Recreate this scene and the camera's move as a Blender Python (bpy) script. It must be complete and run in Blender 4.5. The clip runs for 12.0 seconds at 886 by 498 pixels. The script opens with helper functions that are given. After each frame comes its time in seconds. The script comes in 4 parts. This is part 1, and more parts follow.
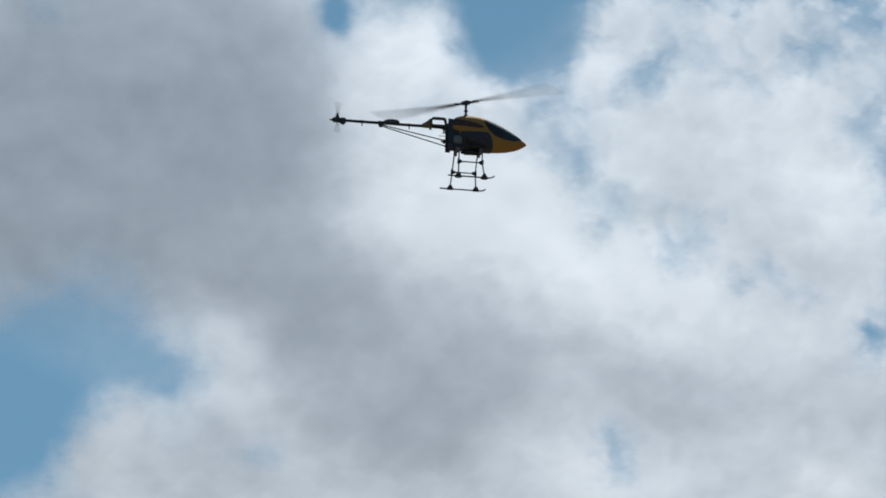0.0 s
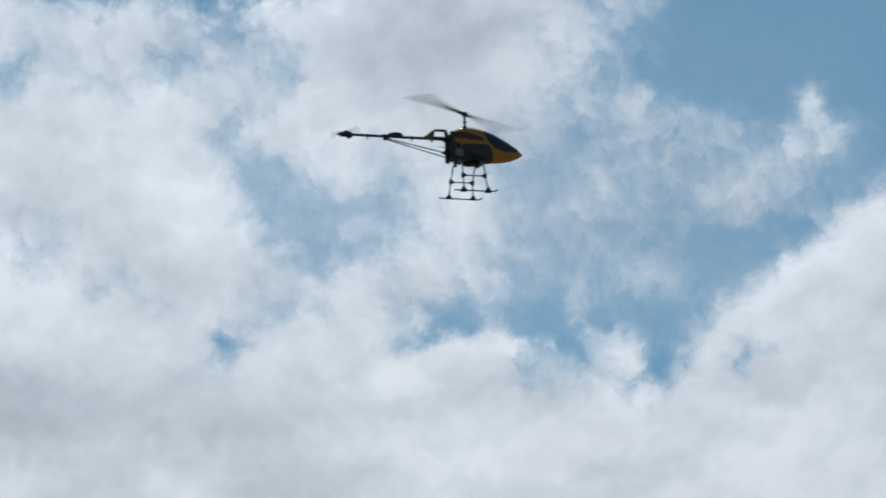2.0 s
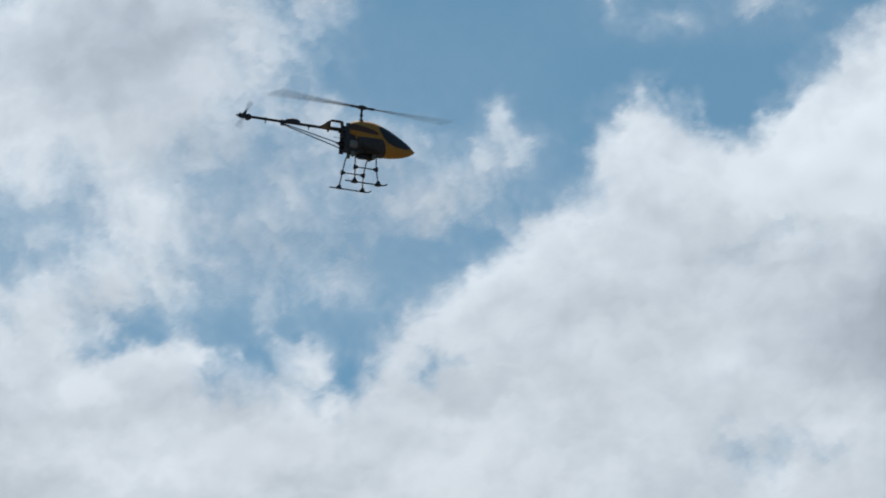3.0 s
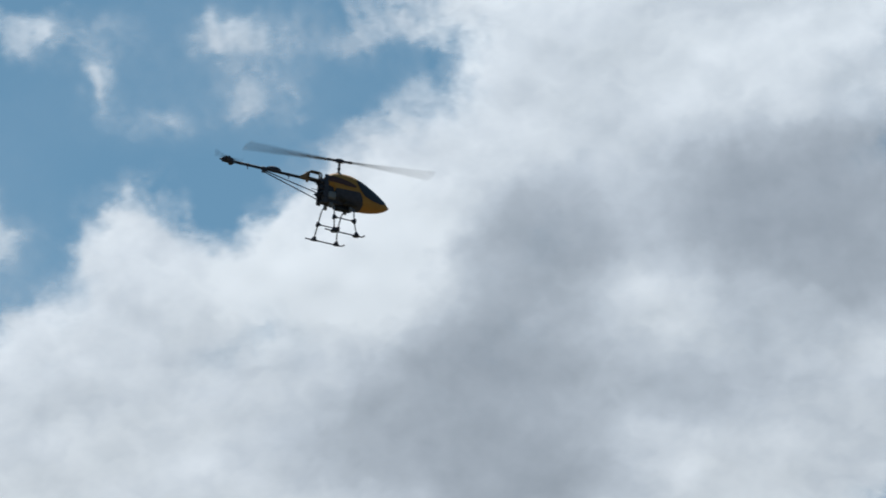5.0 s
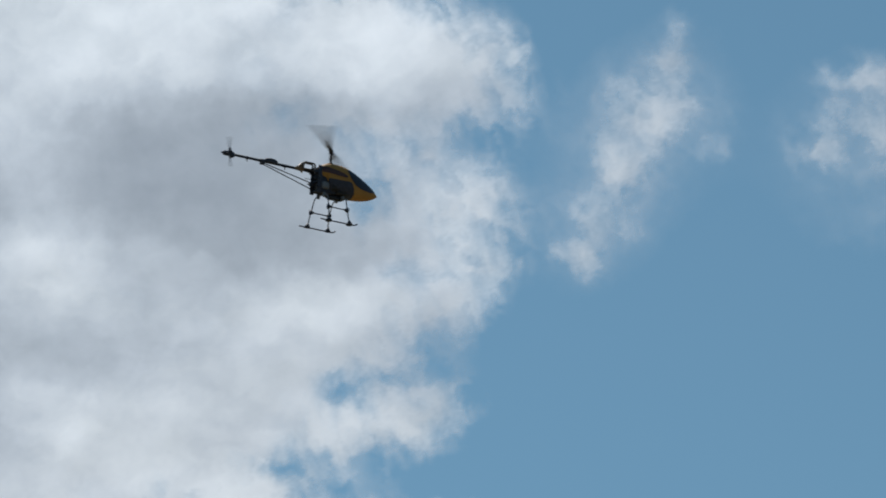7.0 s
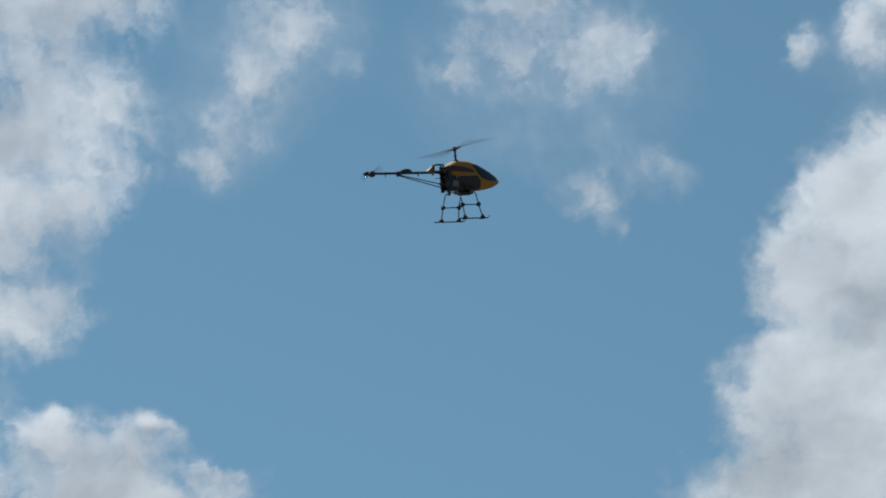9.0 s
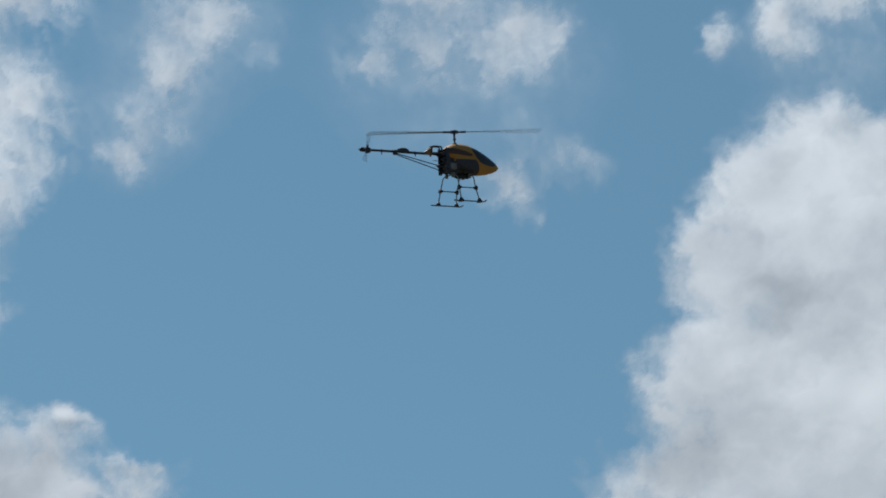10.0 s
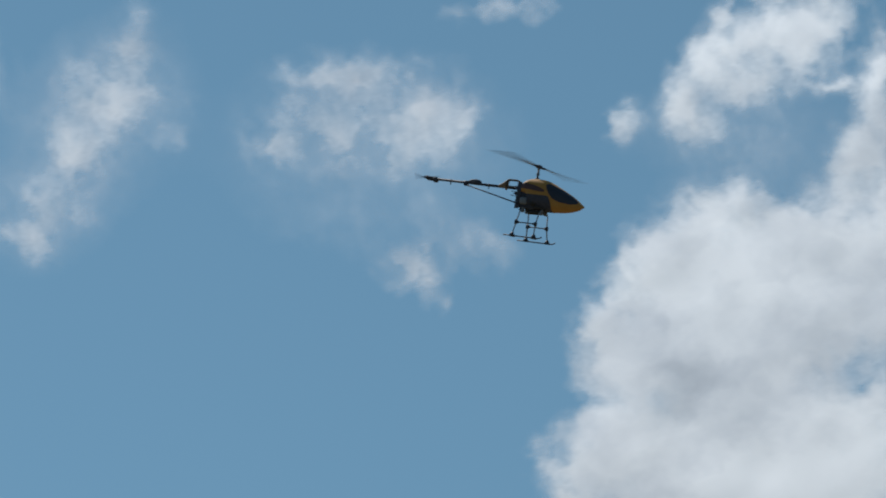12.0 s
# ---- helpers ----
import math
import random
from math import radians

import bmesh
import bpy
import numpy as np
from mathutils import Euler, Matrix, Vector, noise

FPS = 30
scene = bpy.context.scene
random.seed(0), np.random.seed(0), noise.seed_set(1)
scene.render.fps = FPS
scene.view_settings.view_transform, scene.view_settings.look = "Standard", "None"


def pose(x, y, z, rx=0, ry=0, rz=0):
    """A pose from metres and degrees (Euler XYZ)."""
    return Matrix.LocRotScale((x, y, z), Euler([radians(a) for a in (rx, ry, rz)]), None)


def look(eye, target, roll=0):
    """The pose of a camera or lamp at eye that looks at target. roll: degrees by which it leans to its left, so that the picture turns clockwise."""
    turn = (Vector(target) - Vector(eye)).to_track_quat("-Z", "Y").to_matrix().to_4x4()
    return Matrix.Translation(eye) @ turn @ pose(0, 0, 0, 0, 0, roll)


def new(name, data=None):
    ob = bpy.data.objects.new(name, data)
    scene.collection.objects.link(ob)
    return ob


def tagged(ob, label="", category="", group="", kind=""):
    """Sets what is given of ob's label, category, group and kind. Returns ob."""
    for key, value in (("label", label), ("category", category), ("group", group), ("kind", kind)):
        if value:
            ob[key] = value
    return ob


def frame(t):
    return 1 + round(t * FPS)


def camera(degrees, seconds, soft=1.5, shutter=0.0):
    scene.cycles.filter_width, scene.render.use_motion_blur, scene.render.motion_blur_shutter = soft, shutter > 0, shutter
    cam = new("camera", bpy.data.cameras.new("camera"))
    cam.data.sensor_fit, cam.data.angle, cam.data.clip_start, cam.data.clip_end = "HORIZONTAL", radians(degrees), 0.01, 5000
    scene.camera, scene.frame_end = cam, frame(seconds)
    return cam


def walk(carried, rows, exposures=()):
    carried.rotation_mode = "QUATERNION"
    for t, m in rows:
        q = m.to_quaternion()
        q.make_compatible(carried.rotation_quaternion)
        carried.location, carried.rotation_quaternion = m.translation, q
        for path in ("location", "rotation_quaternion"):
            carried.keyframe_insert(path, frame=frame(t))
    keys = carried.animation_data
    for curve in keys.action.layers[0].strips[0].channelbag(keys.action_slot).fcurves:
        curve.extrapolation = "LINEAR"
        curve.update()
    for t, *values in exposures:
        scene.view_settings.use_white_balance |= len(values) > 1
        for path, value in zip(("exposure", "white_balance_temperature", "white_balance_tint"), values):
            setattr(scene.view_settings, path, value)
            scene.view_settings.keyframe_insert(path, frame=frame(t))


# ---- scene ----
# ---------------------------------------------------------------- camera
# A zoomed camera, hand-held by somebody standing in a field, follows the
# model helicopter with a pan to the right.
EYE = (0.0, 0.0, 1.6)


def aim(pan, tilt, roll):
    """The camera's pose from its pan to the right, tilt up and roll, in degrees."""
    return Matrix.Translation(EYE) @ pose(0, 0, 0, 0, 0, -pan) @ pose(0, 0, 0, 90 + tilt) @ pose(0, 0, 0, 0, 0, -roll)


cam = camera(15.0, 12.0, soft=1.8, shutter=0.34)
walk(cam, [
    (0, aim(0.000, 11.605, -0.015)),
    (0.5, aim(3.514, 11.582, -0.510)),
    (1, aim(7.408, 11.904, -0.565)),
    (1.5, aim(11.086, 12.099, -0.220)),
    (2, aim(11.177, 11.707, 0.239)),
    (2.5, aim(13.245, 11.520, 0.058)),
    (2.7, aim(14.788, 11.564, 0.350)),
    (4.3, aim(20.030, 13.154, 0.222)),
    (4.5, aim(20.797, 13.284, -0.359)),
    (5, aim(25.620, 13.506, 0.062)),
    (5.5, aim(27.077, 13.292, 0.342)),
    (6, aim(31.235, 12.670, -0.487)),
    (6.5, aim(33.936, 12.788, -0.133)),
    (7, aim(36.249, 12.836, 0.830)),
    (7.5, aim(37.781, 12.329, 0.439)),
    (7.7, aim(38.608, 11.727, 0.041)),
    (9.3, aim(43.341, 11.305, -0.468)),
    (9.5, aim(43.685, 11.240, -0.406)),
    (10, aim(44.184, 11.163, 0.034)),
    (10.5, aim(43.973, 11.891, 0.425)),
    (11, aim(43.443, 12.968, 0.128)),
    (11.5, aim(43.434, 12.652, -0.074)),
    (12, aim(45.810, 12.590, -0.007)),
], exposures=[(0, 0.0), (12, 0.0)])

# ---------------------------------------------------------------- light
SUN_PAN, SUN_UP = 12.0, 52.0

world = bpy.data.worlds.new("sky")
scene.world = world
world.use_nodes = True
wn, wl = world.node_tree.nodes, world.node_tree.links
sky = wn.new("ShaderNodeTexSky")
sky.sky_type = "NISHITA"
sky.sun_disc = False
sky.sun_elevation = radians(SUN_UP)
sky.sun_rotation = radians(SUN_PAN)
sky.altitude = 2500.0
sky.air_density = 1.0
sky.dust_density = 0.0
sky.ozone_density = 3.0
# the haze evens the sky out towards the horizon and dulls its blue
place, squeeze, hue = wn.new("ShaderNodeTexCoord"), wn.new("ShaderNodeVectorMath"), wn.new("ShaderNodeMix")
squeeze.operation = "MULTIPLY_ADD"
squeeze.inputs[1].default_value, squeeze.inputs[2].default_value = (1.0, 1.0, 0.5), (0.0, 0.0, 0.3)
hue.data_type, hue.blend_type = "RGBA", "MULTIPLY"
hue.inputs["Factor"].default_value = 1.0
hue.inputs[7].default_value = (0.85, 1.0, 0.79, 1.0)
wl.new(place.outputs["Generated"], squeeze.inputs[0])
wl.new(squeeze.outputs["Vector"], sky.inputs["Vector"])
wl.new(sky.outputs["Color"], hue.inputs[6])
wl.new(hue.outputs[2], wn["Background"].inputs["Color"])
wn["Background"].inputs["Strength"].default_value = 0.111

sun_data = bpy.data.lights.new("sun", "SUN")
sun_data.energy, sun_data.angle, sun_data.color = 3.45, radians(0.55), (1.0, 0.975, 0.94)
sun = new("sun", sun_data)
sun_from = Vector((math.sin(radians(SUN_PAN)) * math.cos(radians(SUN_UP)),
                   math.cos(radians(SUN_PAN)) * math.cos(radians(SUN_UP)), math.sin(radians(SUN_UP))))
sun.matrix_world = look(sun_from * 60, (0, 0, 0))


# ---------------------------------------------------------------- materials
def material(name):
    m = bpy.data.materials.new(name)
    m.use_nodes = True
    return m, m.node_tree.nodes, m.node_tree.links, m.node_tree.nodes["Principled BSDF"]


def surface(name, dark, light, rough, metal=0.0, scale=40.0, bump=0.05, coat=0.0):
    """Two close colours mottled at two scales, uneven gloss and a fine relief."""
    m, n, l, b = material(name)
    at = n.new("ShaderNodeTexCoord")
    coarse, fine = n.new("ShaderNodeTexNoise"), n.new("ShaderNodeTexNoise")
    coarse.inputs["Scale"].default_value, fine.inputs["Scale"].default_value = scale, scale * 9
    coarse.inputs["Detail"].default_value = fine.inputs["Detail"].default_value = 4
    ramp = n.new("ShaderNodeValToRGB")
    ramp.color_ramp.elements[0].position, ramp.color_ramp.elements[1].position = 0.3, 0.7
    ramp.color_ramp.elements[0].color, ramp.color_ramp.elements[1].color = (*dark, 1), (*light, 1)
    gloss = n.new("ShaderNodeMapRange")
    gloss.inputs["To Min"].default_value, gloss.inputs["To Max"].default_value = rough * 0.8, min(1, rough * 1.25)
    relief = n.new("ShaderNodeBump")
    relief.inputs["Strength"].default_value, relief.inputs["Distance"].default_value = bump, 0.002
    for t in (coarse, fine):
        l.new(at.outputs["Object"], t.inputs["Vector"])
    l.new(coarse.outputs["Fac"], ramp.inputs["Fac"])
    l.new(fine.outputs["Fac"], gloss.inputs["Value"])
    l.new(fine.outputs["Fac"], relief.inputs["Height"])
    l.new(ramp.outputs["Color"], b.inputs["Base Color"])
    l.new(gloss.outputs["Result"], b.inputs["Roughness"])
    l.new(relief.outputs["Normal"], b.inputs["Normal"])
    b.inputs["Metallic"].default_value = metal
    b.inputs["Coat Weight"].default_value = coat
    return m


YELLOW = surface("yellow_paint", (0.41, 0.195, 0.034), (0.48, 0.232, 0.044), 0.68, scale=14, bump=0.03, coat=0.03)
TINT = surface("dark_window_paint", (0.016, 0.017, 0.026), (0.026, 0.027, 0.038), 0.4, scale=20, bump=0.01)
MAROON = surface("maroon_stripe", (0.06, 0.02, 0.014), (0.1, 0.036, 0.022), 0.4, scale=20, bump=0.02)
BLACK = surface("black_plastic", (0.027, 0.03, 0.046), (0.046, 0.05, 0.07), 0.6)
CARBON = surface("carbon_fibre", (0.018, 0.021, 0.032), (0.034, 0.038, 0.054), 0.6, scale=120)
ENGINE = surface("engine_metal", (0.014, 0.014, 0.015), (0.04, 0.039, 0.038), 0.6, metal=0.2, scale=60, bump=0.2)
STEEL = surface("steel", (0.05, 0.05, 0.055), (0.1, 0.1, 0.105), 0.45, metal=0.5, scale=60)
ALUMINIUM = surface("grey_tube", (0.17, 0.175, 0.185), (0.25, 0.255, 0.27), 0.5, scale=50)
TANK = surface("milky_plastic", (0.15, 0.152, 0.155), (0.22, 0.222, 0.225), 0.4, scale=25)
TAN = surface("tan_plastic", (0.17, 0.1, 0.05), (0.24, 0.15, 0.08), 0.5, scale=30)
BROWN = surface("brown_plastic", (0.06, 0.04, 0.025), (0.11, 0.075, 0.045), 0.55, scale=30)
BLADE = surface("dark_blade", (0.035, 0.037, 0.043), (0.06, 0.061, 0.068), 0.28, scale=20)


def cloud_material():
    """Cloud droplets the sun shines through; the depth attribute paints grey shade into their colour."""
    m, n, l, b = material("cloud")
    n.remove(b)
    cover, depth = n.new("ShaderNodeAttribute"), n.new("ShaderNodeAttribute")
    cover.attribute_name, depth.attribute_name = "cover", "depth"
    # painted shade: from bright white to grey as depth grows
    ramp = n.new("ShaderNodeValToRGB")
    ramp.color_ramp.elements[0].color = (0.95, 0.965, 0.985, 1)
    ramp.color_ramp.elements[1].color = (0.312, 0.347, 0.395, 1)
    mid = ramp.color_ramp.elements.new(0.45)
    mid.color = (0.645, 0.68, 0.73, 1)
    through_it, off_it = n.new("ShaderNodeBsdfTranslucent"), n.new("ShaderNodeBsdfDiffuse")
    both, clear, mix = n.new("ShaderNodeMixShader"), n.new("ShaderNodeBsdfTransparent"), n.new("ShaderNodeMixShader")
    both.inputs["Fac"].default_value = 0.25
    # fine vapour: frays the half-clear parts and mottles the painted shade
    at, grain, soft = n.new("ShaderNodeNewGeometry"), n.new("ShaderNodeTexNoise"), n.new("ShaderNodeTexNoise")
    for t, scale in ((grain, 0.11), (soft, 0.05)):
        t.inputs["Scale"].default_value, t.inputs["Detail"].default_value, t.inputs["Roughness"].default_value = scale, 5, 0.62
        l.new(at.outputs["Position"], t.inputs["Vector"])

    def sums(kind, a, b, c=None, clamp=False):
        node = n.new("ShaderNodeMath")
        node.operation, node.use_clamp = kind, clamp
        for socket, value in zip(node.inputs, (a, b, c)):
            if isinstance(value, (int, float)):
                socket.default_value = value
            elif value is not None:
                l.new(value, socket)
        return node.outputs["Value"]

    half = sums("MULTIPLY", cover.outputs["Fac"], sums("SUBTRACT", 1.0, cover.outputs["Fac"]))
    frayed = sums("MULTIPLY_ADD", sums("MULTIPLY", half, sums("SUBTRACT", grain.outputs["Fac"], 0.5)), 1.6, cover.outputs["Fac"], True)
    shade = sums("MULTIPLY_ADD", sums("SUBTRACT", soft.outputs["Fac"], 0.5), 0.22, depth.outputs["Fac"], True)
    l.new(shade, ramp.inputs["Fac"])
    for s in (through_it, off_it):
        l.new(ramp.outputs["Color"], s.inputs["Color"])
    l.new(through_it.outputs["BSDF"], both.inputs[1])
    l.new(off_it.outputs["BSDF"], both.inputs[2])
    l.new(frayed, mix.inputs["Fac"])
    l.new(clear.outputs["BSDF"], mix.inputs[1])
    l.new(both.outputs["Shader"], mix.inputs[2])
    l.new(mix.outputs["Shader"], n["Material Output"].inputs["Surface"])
    return m


CLOUD = cloud_material()


def grass_material():
    m, n, l, b = material("grass")
    at = n.new("ShaderNodeTexCoord")
    a, c = n.new("ShaderNodeTexNoise"), n.new("ShaderNodeTexNoise")
    a.inputs["Scale"].default_value, c.inputs["Scale"].default_value = 0.05, 6.0
    a.inputs["Detail"].default_value = c.inputs["Detail"].default_value = 6
    add = n.new("ShaderNodeMath")
    add.operation = "MULTIPLY"
    ramp = n.new("ShaderNodeValToRGB")
    ramp.color_ramp.elements[0].position, ramp.color_ramp.elements[1].position = 0.12, 0.4
    ramp.color_ramp.elements[0].color, ramp.color_ramp.elements[1].color = (0.085, 0.07, 0.036, 1), (0.18, 0.145, 0.082, 1)
    for t in (a, c):
        l.new(at.outputs["Object"], t.inputs["Vector"])
    l.new(a.outputs["Fac"], add.inputs[0])
    l.new(c.outputs["Fac"], add.inputs[1])
    l.new(add.outputs["Value"], ramp.inputs["Fac"])
    l.new(ramp.outputs["Color"], b.inputs["Base Color"])
    b.inputs["Roughness"].default_value = 0.9
    return m


GRASS = grass_material()


# ---------------------------------------------------------------- mesh helpers
def part(name, bm, mat, parent=None, label="", smooth=True):
    me = bpy.data.meshes.new(name)
    bmesh.ops.recalc_face_normals(bm, faces=bm.faces)
    bm.to_mesh(me)
    bm.free()
    me.materials.append(mat)
    for p in me.polygons:
        p.use_smooth = smooth
    ob = new(name, me)
    ob.parent = parent
    return tagged(ob, label)


def box(bm, size, at, turn=(0, 0, 0), bevel=0.0):
    m = pose(*at, *turn) @ Matrix.Diagonal((*size, 1))
    made = bmesh.ops.create_cube(bm, size=1.0, matrix=m)["verts"]
    if bevel:
        edges = list({e for v in made for e in v.link_edges})
        bmesh.ops.bevel(bm, geom=edges, offset=bevel, segments=2, profile=0.6, affect="EDGES")


def rod(bm, a, b, r, r2=None, sides=10):
    a, b = Vector(a), Vector(b)
    d = b - a
    m = Matrix.Translation((a + b) / 2) @ d.to_track_quat("Z", "Y").to_matrix().to_4x4()
    bmesh.ops.create_cone(bm, cap_ends=True, segments=sides, radius1=r, radius2=r if r2 is None else r2, depth=d.length, matrix=m)


def pipe(bm, path, r, sides=8):
    """A tube bent along a path."""
    path = [Vector(p) for p in path]
    rings = []
    for i, p in enumerate(path):
        d = (path[min(i + 1, len(path) - 1)] - path[max(i - 1, 0)]).normalized()
        side = d.cross(Vector((0.3, 0.2, 1))).normalized()
        up = side.cross(d)
        rings.append([bm.verts.new(p + r * (math.cos(k) * side + math.sin(k) * up))
                      for k in (2 * math.pi * j / sides for j in range(sides))])
    for a, b in zip(rings, rings[1:]):
        for j in range(sides):
            bm.faces.new((a[j], a[(j + 1) % sides], b[(j + 1) % sides], b[j]))
    bm.faces.new(rings[0])
    bm.faces.new(rings[-1][::-1])


def arc(a, corner, b, steps=5):
    """A rounded corner from a to b."""
    a, c, b = Vector(a), Vector(corner), Vector(b)
    return [(1 - s) ** 2 * a + 2 * s * (1 - s) * c + s * s * b for s in (i / steps for i in range(steps + 1))]


# ---------------------------------------------------------------- ground
def ground():
    bm = bmesh.new()
    bmesh.ops.create_grid(bm, x_segments=24, y_segments=24, size=3500)
    return tagged(part("ground", bm, GRASS, smooth=False), "flat dry grass field reaching the horizon", "ground", kind="structure")


# ---------------------------------------------------------------- clouds
def lattice(i, j, seed):
    h = np.sin(i * 127.1 + j * 311.7 + seed * 74.7) * 43758.5453
    return h - np.floor(h)


def ripple(x, y, seed):
    i, j = np.floor(x), np.floor(y)
    a, b = x - i, y - j
    a, b = a * a * a * (a * (a * 6 - 15) + 10), b * b * b * (b * (b * 6 - 15) + 10)
    low = lattice(i, j, seed) * (1 - a) + lattice(i + 1, j, seed) * a
    high = lattice(i, j + 1, seed) * (1 - a) + lattice(i + 1, j + 1, seed) * a
    return low * (1 - b) + high * b


def billow(x, y, octaves, seed, gain=0.5):
    """Fractal noise from about -1 to 1; each octave is turned against the last."""
    total, size, share = 0.0, 1.0, 0.0
    for k in range(octaves):
        total = total + size * ripple(x + 17.3 * k, y - 9.1 * k, seed + k)
        share += size
        size *= gain
        x, y = 1.62 * x - 1.18 * y, 1.18 * x + 1.62 * y
    return total / share * 2 - 1


def mounds(u, v, rows):
    """Soft mounds at pan, tilt, with their width, height, turn and amount: where each lies, and its height there."""
    for pan, tilt, wide, high, turn, amount in rows:
        reach = 2.4 * max(wide, high) + 0.6
        near = (slice(*np.searchsorted(TILTS, (tilt - reach, tilt + reach))), slice(*np.searchsorted(PANS, (pan - reach, pan + reach))))
        a, b = (u[near] - pan) * 0.974, v[near] - tilt
        c, s = math.cos(radians(turn)), math.sin(radians(turn))
        steep = 1 + 0.6 * min(max(min(wide, high) - 0.4, 0), 2.5)
        yield near, amount * np.exp(-(((a * c + b * s) / wide) ** 2 + ((b * c - a * s) / high) ** 2) ** steep)


def pile(u, v, rows):
    """The mounds' sum."""
    total = np.zeros_like(u)
    for near, height in mounds(u, v, rows):
        total[near] += height
    return total


def veiled(u, v, rows):
    """What the mounds let through, one behind the other."""
    clear = np.ones_like(u)
    for near, height in mounds(u, v, rows):
        clear[near] *= 1 - np.minimum(np.abs(height), 0.97)
    return clear


def ease(x, low, high):
    x = np.clip((x - low) / (high - low), 0, 1)
    return x * x * (3 - 2 * x)


# the sky's grid, fine where the clouds are looked at
PANS = np.concatenate([np.arange(-16, -8.5, 0.12), np.arange(-8.5, 54.5, 0.036), np.arange(54.5, 64, 0.12)])
TILTS = np.concatenate([np.arange(2, 6.3, 0.12), np.arange(6.3, 18.2, 0.036), np.arange(18.2, 21.5, 0.12)])
SKY = {}


def bank(key, label):
    SKY[key] = {"label": label, "puffs": [], "gaps": [], "painted_shade": [], "hazes": []}


def shape(key, what, rows):
    """Adds puffs, gaps, painted shade (below zero: brighter) or thin hazes to a bank; rows of pan, tilt, width, height,
    turn (degrees) and amount.
    """
    SKY[key][what] += rows


def joined(seen, key):
    """Numbers the cells of a grid so that seen neighbours of one key have the same number."""
    number = np.arange(seen.size)
    across, along = seen[:, 1:] & seen[:, :-1] & (key[:, 1:] == key[:, :-1]), seen[1:] & seen[:-1] & (key[1:] == key[:-1])
    pairs = np.concatenate([np.stack([np.flatnonzero(np.pad(across, ((0, 0), (0, 1)))), np.flatnonzero(np.pad(across, ((0, 0), (1, 0))))], -1),
                            np.stack([np.flatnonzero(np.pad(along, ((0, 1), (0, 0)))), np.flatnonzero(np.pad(along, ((1, 0), (0, 0))))], -1)])
    while len(pairs):
        ends = number[pairs]
        np.minimum.at(number, ends.max(axis=1), ends.min(axis=1))
        while (number[number] != number).any():
            number = number[number]
        pairs = pairs[number[pairs[:, 0]] != number[pairs[:, 1]]]
    return number.reshape(seen.shape)


